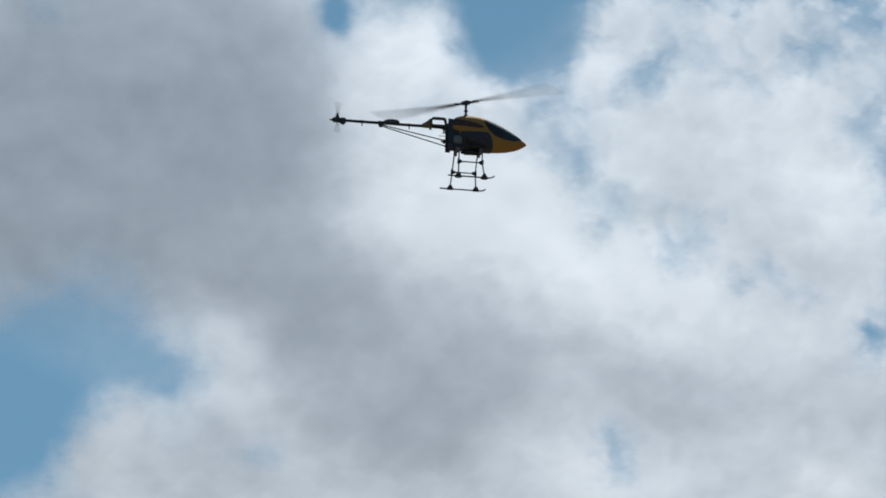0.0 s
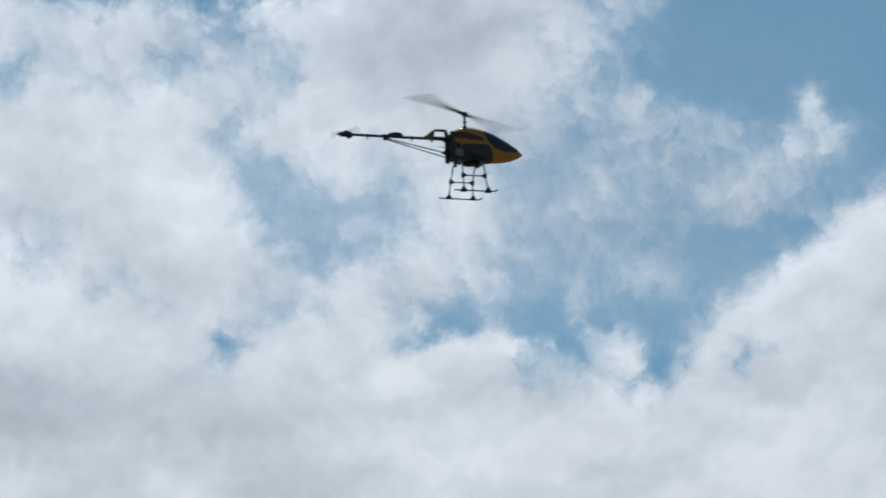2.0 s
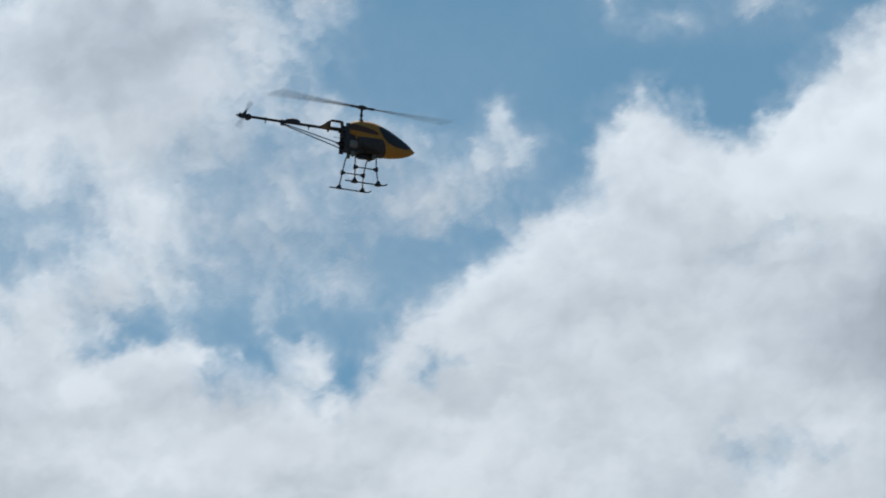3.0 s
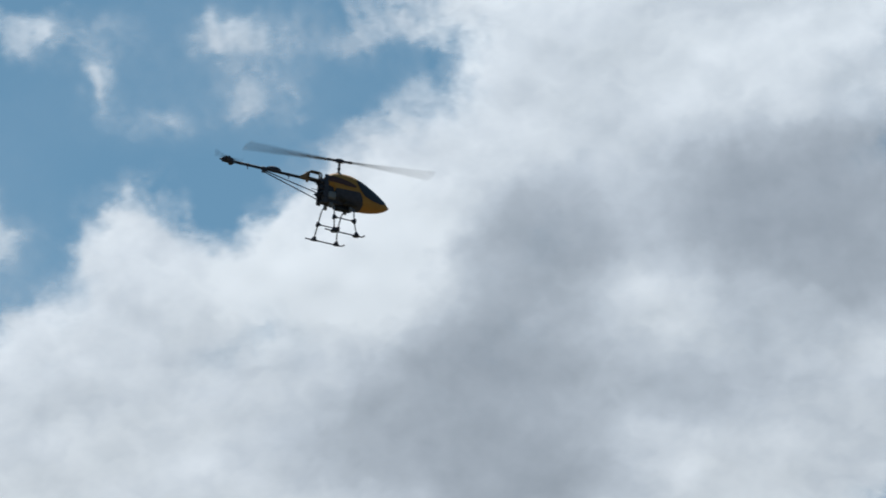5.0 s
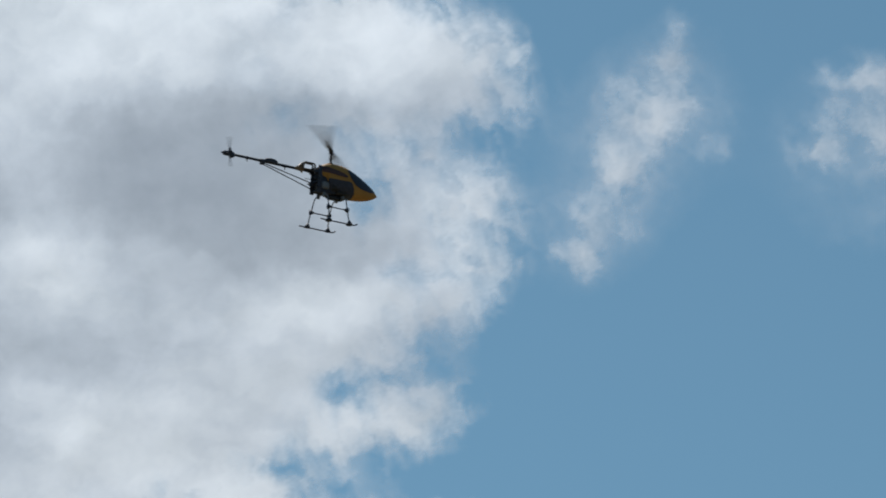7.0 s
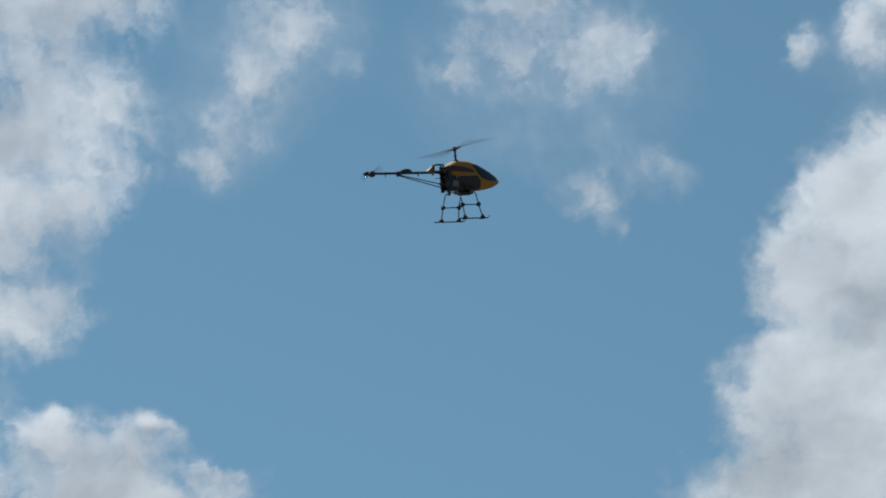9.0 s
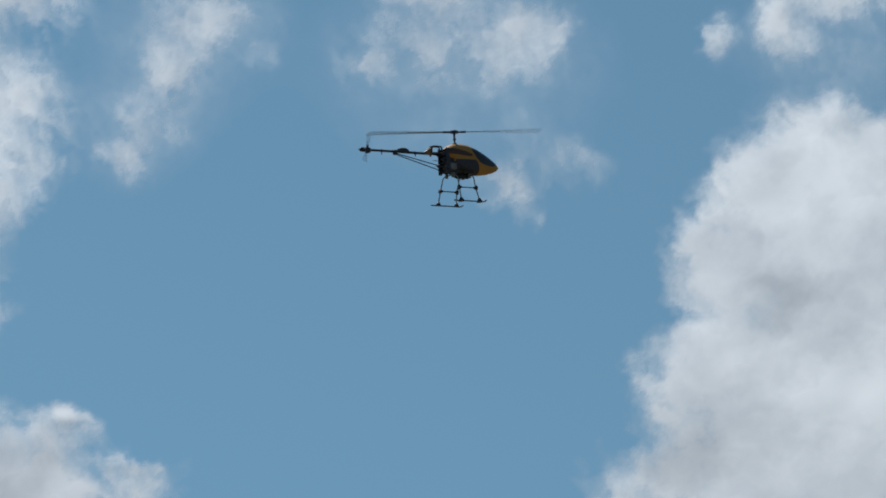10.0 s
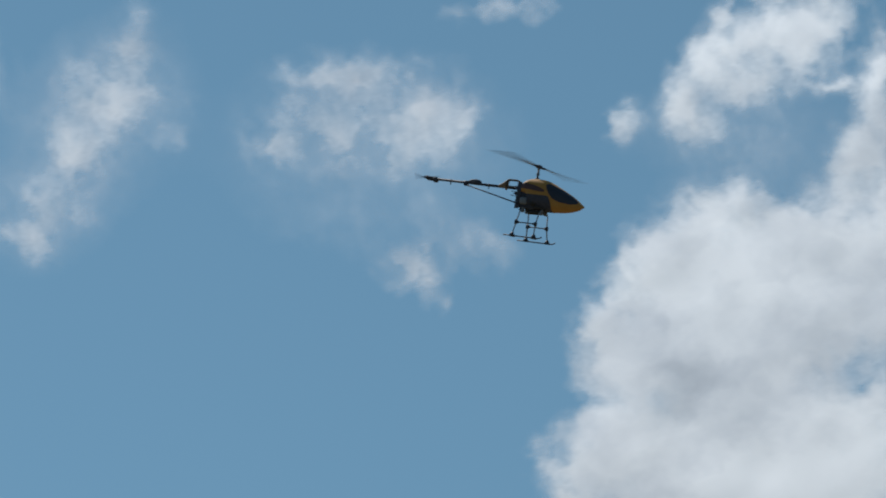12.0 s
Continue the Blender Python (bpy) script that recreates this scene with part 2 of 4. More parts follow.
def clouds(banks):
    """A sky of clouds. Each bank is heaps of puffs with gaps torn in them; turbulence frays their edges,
    they billow a little, and grey shade or brightness is painted into their colour. Every cloud that hangs together is
    an object."""
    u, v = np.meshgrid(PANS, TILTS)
    # the turbulence is calm in the grey bank and wilder ahead
    wild = 0.12 + 0.12 * ease(u, -3, 7)
    wu = u + 0.18 * billow(u / 1.3, v / 1.3, 3, 11) + wild * billow(u / 0.42, v / 0.42, 5, 15, 0.6)
    wv = v + 0.18 * billow(u / 1.3, v / 1.3, 3, 61) + wild * billow(u / 0.42, v / 0.42, 5, 65, 0.6)
    heaps = [pile(wu, wv, b["puffs"]) for b in banks]
    clear, painted_shade = np.ones_like(u), np.zeros_like(u)
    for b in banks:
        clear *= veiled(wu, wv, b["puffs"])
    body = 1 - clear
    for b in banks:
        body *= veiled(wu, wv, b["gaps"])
        painted_shade += pile(wu, wv, b["painted_shade"])
    # thin cloud tears into tufts and fibres, thick cloud closes
    tufts = billow(wu / 0.8, wv / 0.62, 6, 91, 0.57)
    fibres = billow((u + 0.5 * v) / 0.3 + 1.5 * tufts, (v - 0.35 * u) / 0.75 + 1.5 * tufts, 4, 241, 0.55)
    loose = np.clip(body / 0.35, 0, 1) * (1 - 0.75 * ease(body, 0.7, 1.0)) * (0.45 + 0.55 * ease(u, -3, 7))
    cover = ease(body + loose * (0.4 * tufts + 0.2 * fibres), 0.03, 0.97)
    for b in banks:
        cover = 1 - (1 - cover) * veiled(wu, wv, b["hazes"])
    rim = ease(u, -16, -13) * ease(-u, -64, -61) * ease(v, 2, 4) * ease(-v, -21.5, -19.5)
    cover = np.clip((cover * rim - 0.05) / 0.95, 0, 1)
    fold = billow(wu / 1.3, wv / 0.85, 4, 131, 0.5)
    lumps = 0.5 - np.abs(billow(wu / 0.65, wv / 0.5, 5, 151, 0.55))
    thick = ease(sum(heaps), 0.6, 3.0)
    # depth: a little thickness, the rest shade painted by hand-set patches and noise
    depth = np.clip(0.155 + 0.13 * thick + 1.0 * painted_shade - 0.2 * fold - 0.15 * (lumps - 0.25), 0, 1.5)
    darkest = depth - 0.5
    depth = np.where(darkest > 0, 0.5 + 0.42 * (1 - np.exp(-darkest / 0.42)), depth)
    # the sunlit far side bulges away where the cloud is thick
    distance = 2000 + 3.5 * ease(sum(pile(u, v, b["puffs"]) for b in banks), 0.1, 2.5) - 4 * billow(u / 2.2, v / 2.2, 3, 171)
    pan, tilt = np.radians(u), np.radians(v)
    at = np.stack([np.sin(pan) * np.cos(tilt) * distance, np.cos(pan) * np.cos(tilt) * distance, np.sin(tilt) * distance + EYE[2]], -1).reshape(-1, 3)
    rows, cols = u.shape
    index = np.arange(rows * cols).reshape(rows, cols)
    whose = np.argmax([pile(u, v, b["puffs"]) for b in banks], axis=0)
    # what hangs together, bank by bank, is one cloud; its parts are where grey shade is painted in and the bright rest
    corner = np.stack([index[:-1, :-1], index[:-1, 1:], index[1:, 1:], index[1:, :-1]], -1)
    seen = cover.ravel()[corner].max(axis=-1) > 0
    cloud = joined(seen, whose[:-1, :-1])
    # dark: where the shade painted into the colour is strong
    dark = sum(pile(u, v, b["painted_shade"]) for b in banks)[:-1, :-1] > 0.24
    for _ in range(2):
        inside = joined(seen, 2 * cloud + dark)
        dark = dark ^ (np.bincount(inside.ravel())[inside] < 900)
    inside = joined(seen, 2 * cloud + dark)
    flat, shade_tone = cover.ravel().astype(np.float32), depth.ravel().astype(np.float32)

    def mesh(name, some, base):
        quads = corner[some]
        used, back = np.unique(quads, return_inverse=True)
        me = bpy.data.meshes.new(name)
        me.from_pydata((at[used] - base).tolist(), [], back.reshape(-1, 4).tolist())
        for what, values in (("cover", flat), ("depth", shade_tone)):
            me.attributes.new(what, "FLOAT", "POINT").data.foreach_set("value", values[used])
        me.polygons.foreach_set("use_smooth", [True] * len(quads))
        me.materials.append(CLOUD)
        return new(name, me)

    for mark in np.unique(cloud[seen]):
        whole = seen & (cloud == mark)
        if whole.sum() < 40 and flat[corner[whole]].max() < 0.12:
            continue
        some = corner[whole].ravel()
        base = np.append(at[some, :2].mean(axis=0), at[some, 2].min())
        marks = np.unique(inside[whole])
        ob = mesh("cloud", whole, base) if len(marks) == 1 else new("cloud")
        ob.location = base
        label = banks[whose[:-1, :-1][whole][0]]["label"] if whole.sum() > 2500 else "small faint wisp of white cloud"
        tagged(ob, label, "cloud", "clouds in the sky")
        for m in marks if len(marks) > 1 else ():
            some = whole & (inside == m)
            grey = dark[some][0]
            piece = mesh("painted_core" if grey else "bright_mass", some, base)
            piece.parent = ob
            tagged(piece, "core with grey shade painted in" if grey else "bright vapour with little painted shade")


bank("slate", "large slate grey cumulus bank with soft lower edge")
shape("slate", "puffs", [
    (-5.43, 13.81, 3.81, 2.93, 2, 0.99), (-3.30, 12.02, 2.74, 2.00, -32, 1.00), (-8.65, 13.61, 2.95, 3.29, 21, 0.88),
    (-4.81, 15.57, 4.02, 1.63, 1, 0.90), (-3.32, 10.41, 1.71, 1.07, -28, 0.67), (-0.82, 9.31, 3.16, 2.87, 0, 1.10),
    (-5.61, 8.54, 0.68, 0.73, 0, 0.91), (-5.25, 7.64, 1.34, 0.78, 0, 1.00), (-3.74, 8.30, 1.53, 1.16, 10, 0.79),
    (-4.54, 8.80, 0.93, 0.44, -1, 0.46), (-6.97, 7.33, 0.57, 0.48, 0, 0.45), (-2.39, 13.41, 1.13, 2.69, 0, 0.79),
    (-4.60, 10.34, 1.91, 0.61, -22, 0.18), (-9.32, 11.18, 2.04, 1.63, 2, 0.60), (-2.32, 7.83, 1.96, 1.14, 1, 0.92),
    (-4.60, 6.20, 4.33, 1.14, 0, 1.01)])
shape("slate", "gaps", [
    (-6.65, 9.82, 1.43, 1.05, 0, -0.60), (-5.00, 9.56, 0.96, 0.43, -20, -0.30), (-3.04, 8.24, 0.53, 0.33, 0, -0.30),
    (-1.83, 15.59, 0.38, 0.53, 0, -1.00), (-7.08, 15.53, 0.57, 0.38, 0, -0.30), (-7.18, 8.28, 0.67, 0.67, 0, -0.40)])
shape("slate", "painted_shade", [
    (-5.48, 14.53, 3.16, 2.68, 0, 0.66), (-3.58, 12.65, 2.20, 1.82, -30, 0.50), (-0.82, 9.59, 2.10, 1.63, 0, 0.50),
    (-7.19, 12.38, 1.91, 2.39, 0, 0.42), (-0.23, 8.15, 1.72, 0.96, 0, 0.24), (-5.26, 8.12, 1.15, 0.77, 0, -0.10),
    (-3.11, 14.19, 1.24, 1.91, 0, 0.22), (-2.19, 10.45, 1.34, 0.86, -30, 0.22), (-7.08, 11.72, 2.49, 2.10, 0, 0.42),
    (-5.30, 15.20, 3.35, 1.43, 0, 0.18), (-4.24, 10.81, 1.43, 0.86, 0, 0.36), (-4.69, 8.51, 1.91, 0.86, 0, 0.18),
    (-7.13, 13.82, 1.91, 2.39, 0, 0.18), (-6.53, 12.88, 2.49, 2.39, 0, 0.12), (-2.29, 10.84, 1.53, 1.15, 0, 0.14),
    (-4.68, 7.65, 1.91, 0.86, 0, 0.14)])
shape("slate", "hazes", [
    (-5.40, 10.03, 2.30, 1.15, -15, 0.20), (-7.27, 11.62, 1.91, 1.43, 0, 0.20)])
bank("bright", "bright white cumulus with blue mottled gaps")
shape("bright", "puffs", [
    (0.59, 14.27, 1.25, 0.51, -21, 0.91), (2.76, 14.58, 0.40, 0.47, 6, 0.99), (3.37, 15.30, 0.87, 0.64, -11, 0.78),
    (5.52, 15.36, 1.91, 0.66, 5, 0.84), (-0.20, 12.77, 1.85, 1.18, -22, 0.95), (1.77, 11.91, 2.19, 1.40, -34, 0.99),
    (4.97, 10.82, 2.77, 0.84, -24, 0.72), (6.89, 9.18, 1.65, 1.14, -1, 0.98), (3.63, 9.20, 4.23, 2.47, 13, 1.00),
    (6.42, 7.90, 2.43, 1.45, 1, 1.02), (5.42, 13.70, 1.01, 1.42, 41, 0.87), (6.64, 12.46, 1.43, 1.32, -27, 0.83),
    (4.05, 13.03, 2.34, 1.11, -33, 0.92), (7.04, 14.31, 1.00, 0.77, -2, 0.60), (-0.79, 14.62, 0.87, 1.26, -64, 1.15),
    (3.22, 6.17, 5.86, 1.37, -1, 1.14)])
shape("bright", "gaps", [
    (1.25, 15.36, 1.00, 0.91, 0, -1.10), (1.84, 13.96, 0.29, 0.24, 0, -0.40), (3.68, 14.57, 0.46, 0.43, 0, -0.45),
    (2.42, 12.66, 0.40, 0.72, 0, -0.50), (4.08, 11.54, 0.40, 0.38, 0, -0.50), (4.62, 12.01, 0.53, 0.33, 0, -0.35),
    (5.44, 11.09, 0.86, 0.31, -15, -0.40), (7.34, 13.62, 0.48, 0.62, 0, -0.50), (6.79, 14.97, 0.48, 0.33, 0, -0.35),
    (2.87, 8.15, 0.53, 0.53, 0, -0.35), (7.34, 10.00, 0.38, 0.57, 0, -0.35), (2.91, 12.27, 0.29, 0.38, 0, -0.30),
    (6.09, 14.61, 1.53, 0.57, 20, -0.15), (4.56, 11.39, 1.15, 0.48, -20, -0.15)])
shape("bright", "painted_shade", [
    (-0.24, 14.98, 0.86, 0.67, 0, -0.15), (0.75, 12.38, 1.72, 0.86, 0, -0.25), (2.90, 11.22, 1.91, 0.86, -20, -0.22),
    (3.08, 9.29, 2.39, 0.86, 0, 0.15), (5.58, 13.38, 1.15, 0.86, 0, -0.10), (5.22, 10.04, 1.91, 0.57, -15, -0.12),
    (5.11, 14.54, 2.10, 1.15, 0, 0.08)])
shape("bright", "hazes", [
    (4.10, 13.12, 4.02, 2.87, 0, 0.18)])
bank("broken", "broken white cumulus field with ragged blue openings")
shape("broken", "puffs", [
    (9.83, 15.70, 2.72, 1.02, 20, 0.95), (10.02, 14.72, 2.92, 1.26, 37, 0.92), (11.86, 9.72, 2.11, 0.62, -1, 1.15),
    (8.94, 10.15, 2.84, 0.97, 35, 0.70), (5.89, 8.49, 4.23, 1.26, 1, 1.02), (5.44, 13.74, 1.72, 0.81, 1, 0.66),
    (4.55, 12.93, 1.74, 0.82, 6, 0.66), (6.52, 11.68, 2.66, 0.85, -18, 0.82), (4.94, 9.99, 2.82, 1.28, 0, 0.99),
    (11.81, 15.50, 1.94, 1.68, -27, 1.10), (11.82, 13.95, 2.14, 0.67, 3, 1.09), (14.07, 9.85, 0.76, 0.45, 27, 0.92),
    (10.92, 8.55, 5.38, 1.49, -5, 1.15), (11.18, 17.32, 2.00, 1.31, 4, 0.98), (12.65, 6.24, 5.81, 1.25, -3, 1.15),
    (10.73, 12.44, 2.40, 1.49, 13, 0.58)])
shape("broken", "gaps", [
    (7.83, 15.28, 0.53, 0.31, 0, -0.35), (8.43, 14.71, 0.38, 0.53, 0, -0.35), (8.77, 12.42, 0.96, 0.49, -2, -0.63),
    (8.05, 12.83, 0.42, 0.36, 0, -0.44), (10.06, 12.39, 0.57, 0.63, 24, -0.53), (9.17, 11.64, 0.79, 0.24, 0, -0.30),
    (12.77, 12.59, 0.43, 0.81, 0, -0.40), (11.67, 11.24, 0.51, 0.84, -2, -0.25), (14.41, 11.80, 0.62, 0.96, 0, -0.35),
    (12.95, 10.44, 0.35, 0.57, 2, -0.44), (11.04, 10.27, 0.86, 0.21, 13, -0.35), (7.57, 10.06, 0.46, 0.48, 8, -0.52),
    (9.22, 12.49, 0.97, 0.41, -2, -0.34), (8.15, 14.50, 0.53, 0.53, 0, -0.35), (12.69, 10.00, 0.25, 0.44, -1, -0.52),
    (14.98, 9.65, 0.31, 0.57, 0, -0.80)])
shape("broken", "painted_shade", [
    (10.52, 14.90, 1.53, 0.77, 0, 0.20), (11.31, 15.76, 1.15, 0.57, 0, 0.15), (5.65, 8.82, 2.39, 0.77, 0, 0.15),
    (10.36, 9.53, 0.53, 0.23, 0, -0.25), (10.36, 9.41, 0.48, 0.21, 0, -0.12), (9.11, 8.68, 1.43, 0.57, 0, 0.12),
    (12.98, 9.08, 1.43, 0.38, 0, 0.10), (11.19, 15.41, 1.43, 0.77, 0, 0.12), (8.41, 8.45, 4.02, 1.34, 0, -0.07),
    (15.20, 8.41, 4.02, 1.34, 0, -0.07)])
shape("broken", "hazes", [
    (9.53, 12.79, 4.02, 2.87, 0, 0.15), (10.32, 12.91, 3.64, 2.49, 0, 0.16)])
bank("tower", "ragged white cloud tower among thin veils")
shape("tower", "puffs", [
    (17.67, 14.02, 0.33, 0.38, -8, 0.78), (17.62, 13.39, 0.73, 0.53, 4, 0.60), (17.04, 13.02, 1.00, 0.40, 28, 0.56),
    (17.54, 12.60, 0.52, 0.47, 7, 0.37), (16.44, 12.63, 0.69, 0.82, 29, 0.35), (15.87, 13.84, 1.12, 0.32, -12, 0.43),
    (14.95, 13.55, 0.84, 0.50, -2, 0.41), (15.81, 13.15, 0.92, 0.61, 12, 0.42), (12.88, 12.46, 1.66, 1.15, 13, 0.43),
    (13.59, 11.55, 0.26, 0.96, -8, 0.43), (11.31, 11.18, 1.15, 0.62, 0, 0.46), (14.73, 12.25, 0.78, 0.96, 5, 0.47),
    (14.44, 11.11, 1.09, 0.55, -2, 0.31), (14.22, 14.90, 0.50, 0.51, 0, 0.34), (13.87, 15.62, 0.48, 0.56, -2, 0.37),
    (13.03, 13.18, 1.09, 0.61, 2, 0.19)])
shape("tower", "gaps", [
    (15.54, 11.66, 0.57, 0.77, 0, -0.25), (11.52, 10.37, 0.33, 0.17, 0, -0.30), (12.98, 10.81, 0.19, 0.48, 0, -0.25),
    (13.38, 13.02, 0.38, 0.29, 0, -0.15), (13.10, 13.21, 1.05, 2.87, 0, -0.42), (17.61, 13.31, 0.86, 0.86, 0, -0.25)])
shape("tower", "painted_shade", [
    (14.75, 12.44, 2.87, 1.72, 0, 0.08)])
shape("tower", "hazes", [
    (13.97, 12.15, 2.49, 2.10, 0, 0.13)])
bank("wisps", "thin translucent white cloud wisps in blue sky")
shape("wisps", "puffs", [
    (14.57, 15.03, 1.49, 0.33, 10, 0.14), (14.64, 16.48, 0.74, 0.91, -9, 0.54), (12.95, 16.08, 0.55, 0.80, -3, 0.42),
    (13.08, 14.73, 0.68, 0.77, -9, 0.40), (18.34, 17.08, 1.12, 0.42, -6, 0.51), (19.44, 16.30, 0.31, 0.57, 3, 0.54),
    (20.78, 15.62, 0.67, 0.29, -1, 0.49), (22.15, 17.06, 1.05, 0.37, 4, 0.56), (22.83, 16.16, 0.54, 0.68, -5, 0.24),
    (24.29, 17.04, 0.68, 0.30, 26, 0.51), (16.46, 16.67, 2.52, 0.39, -23, 0.13), (22.28, 16.09, 0.53, 0.65, 26, 0.41),
    (20.34, 16.79, 1.39, 1.05, 0, 0.11), (13.59, 12.33, 0.53, 1.13, -26, 0.28), (13.36, 10.78, 0.56, 0.54, 5, 0.36),
    (14.34, 13.70, 1.08, 0.50, -40, 0.17)])
shape("wisps", "painted_shade", [
    (17.56, 16.86, 4.78, 1.24, 0, 0.14), (23.07, 16.67, 1.91, 1.24, 0, 0.12), (13.87, 13.52, 2.39, 2.87, 0, 0.12)])
shape("wisps", "hazes", [
    (15.64, 13.37, 4.02, 3.16, 0, 0.10), (21.57, 16.49, 3.35, 1.72, 0, 0.10)])
bank("huge", "huge cumulus cloud with bright white rim and grey core")
shape("huge", "puffs", [
    (20.32, 13.19, 1.16, 1.27, -27, 1.15), (17.62, 11.12, 2.94, 0.60, 38, 1.15), (18.45, 8.62, 4.37, 2.68, 34, 0.97),
    (21.00, 12.29, 7.94, 0.93, 34, 1.06), (25.08, 13.07, 3.62, 2.17, 43, 1.00), (22.89, 10.03, 5.46, 1.74, -7, 1.10),
    (13.49, 9.08, 1.16, 0.54, -1, 0.85), (29.89, 16.01, 3.98, 3.25, -18, 1.00), (35.17, 15.99, 2.44, 1.28, -12, 1.06),
    (35.73, 10.03, 1.04, 0.56, 19, 0.94), (31.61, 13.17, 4.84, 1.38, 1, 1.15), (29.56, 10.44, 5.05, 2.19, -5, 1.15),
    (33.77, 12.46, 2.28, 2.76, 0, 0.99), (25.70, 6.92, 7.47, 1.79, 2, 1.15), (30.59, 18.25, 6.17, 1.58, 1, 0.99),
    (36.20, 13.02, 1.30, 1.88, -4, 1.03)])
shape("huge", "gaps", [
    (16.72, 9.90, 0.39, 0.25, 0, -0.43), (16.26, 9.81, 0.21, 0.37, -4, -0.48), (18.99, 13.61, 0.27, 0.57, 0, -0.30),
    (34.92, 13.84, 0.41, 0.65, -2, -0.49), (35.45, 12.53, 0.67, 0.38, -32, -0.30), (35.47, 10.74, 0.43, 0.15, 29, -0.32),
    (36.11, 10.99, 0.88, 0.34, -33, -0.29), (33.38, 9.05, 0.48, 0.19, 9, -0.62), (34.60, 10.45, 0.53, 0.38, 23, -0.64),
    (34.58, 9.32, 0.85, 0.18, -1, -0.49), (21.68, 14.05, 0.70, 0.44, 9, -0.79), (22.79, 14.46, 0.53, 0.30, 36, -0.41),
    (13.67, 10.08, 1.34, 0.77, 0, -0.40), (18.99, 12.84, 0.57, 0.77, 30, -0.25), (36.76, 13.22, 0.98, 2.62, -3, -0.25),
    (36.34, 10.08, 0.61, 0.49, -28, -0.26)])
shape("huge", "painted_shade", [
    (24.03, 10.52, 2.06, 1.05, 23, 0.33), (26.92, 12.81, 1.55, 1.97, -26, 0.54), (27.25, 9.92, 1.64, 0.94, 6, 0.28),
    (30.94, 13.91, 2.04, 0.85, 8, 0.42), (33.65, 15.23, 1.89, 0.48, -4, 0.53), (27.03, 13.74, 1.80, 0.72, 8, 0.47),
    (27.58, 11.22, 3.67, 0.76, -2, 0.33), (24.93, 13.32, 2.73, 0.99, 13, -0.50), (26.55, 9.70, 2.44, 1.01, -1, 0.43),
    (33.50, 13.03, 1.17, 0.71, 8, 0.54), (32.09, 14.51, 3.01, 0.86, -5, 0.71), (36.41, 14.91, 0.86, 1.32, -30, 0.31),
    (35.75, 11.18, 1.25, 1.07, 14, 0.33), (31.31, 13.50, 1.63, 0.70, -7, 0.24), (35.13, 13.08, 0.93, 0.82, -3, 0.24),
    (31.29, 11.93, 1.97, 1.01, 45, 0.28)])
bank("streak", "slanting thin white cloud streak in blue sky")
shape("streak", "puffs", [
    (40.27, 15.94, 0.27, 0.46, -1, 0.35), (39.55, 15.30, 0.44, 0.33, 20, 0.35), (40.34, 15.11, 0.63, 0.50, -9, 0.31),
    (41.05, 14.39, 0.27, 0.21, 31, 0.35), (39.24, 14.39, 0.52, 0.62, -2, 0.29), (39.95, 14.38, 0.74, 0.32, 0, 0.27),
    (38.91, 13.45, 0.49, 0.41, -18, 0.25), (39.35, 13.36, 0.47, 0.55, 34, 0.31), (38.33, 12.73, 0.18, 0.28, 0, 0.24),
    (41.24, 15.17, 0.27, 0.36, 0, 0.19), (40.51, 13.75, 0.17, 0.39, 90, 0.14), (40.37, 16.43, 0.19, 0.38, 0, 0.22),
    (39.44, 14.35, 1.93, 0.54, 66, 0.31), (38.67, 12.72, 0.42, 0.37, 14, 0.39), (40.14, 14.96, 1.04, 0.46, 62, 0.20),
    (40.60, 14.65, 0.59, 0.37, -33, 0.13)])
shape("streak", "painted_shade", [
    (39.54, 14.43, 2.49, 1.43, 60, 0.20)])
shape("streak", "hazes", [
    (39.54, 14.43, 2.39, 1.43, 60, 0.20)])
bank("ragged", "small ragged white cloud with trailing wisps")
shape("ragged", "puffs", [
    (45.44, 15.12, 0.71, 0.52, 28, 0.68), (46.16, 15.03, 0.33, 0.39, -10, 0.45), (44.63, 14.57, 1.35, 0.49, -1, 0.49),
    (44.34, 15.40, 0.78, 0.49, 1, 0.54), (46.16, 14.34, 0.27, 0.28, -8, 0.30), (43.32, 15.53, 0.46, 0.23, -22, 0.43),
    (42.69, 14.45, 0.44, 0.44, -12, 0.44), (43.14, 14.98, 0.37, 0.42, 6, 0.37), (44.96, 14.08, 1.42, 0.27, 6, 0.28),
    (46.79, 16.67, 0.86, 0.26, 3, 0.49), (46.67, 12.65, 0.65, 0.37, -14, 0.31), (45.17, 12.31, 0.48, 0.38, -2, 0.49),
    (45.63, 11.78, 0.50, 0.27, -56, 0.41), (44.35, 13.17, 0.51, 0.61, 4, 0.19), (43.19, 12.87, 0.81, 4.39, 5, 0.10),
    (45.82, 12.77, 1.04, 0.53, -48, 0.24)])
shape("ragged", "painted_shade", [
    (44.38, 14.90, 2.68, 1.15, 0, 0.16), (45.38, 12.21, 1.72, 1.15, 0, 0.22), (46.77, 16.68, 1.15, 0.48, 0, 0.20)])
shape("ragged", "hazes", [
    (44.58, 14.23, 2.87, 1.91, 0, 0.13)])
bank("puff", "tiny round white cloud puff")
shape("puff", "puffs", [
    (49.02, 14.71, 0.29, 0.38, 0, 0.72), (48.90, 14.98, 0.13, 0.13, 0, 0.35)])
bank("scrap", "ragged white cloud scrap above a taller cloud")
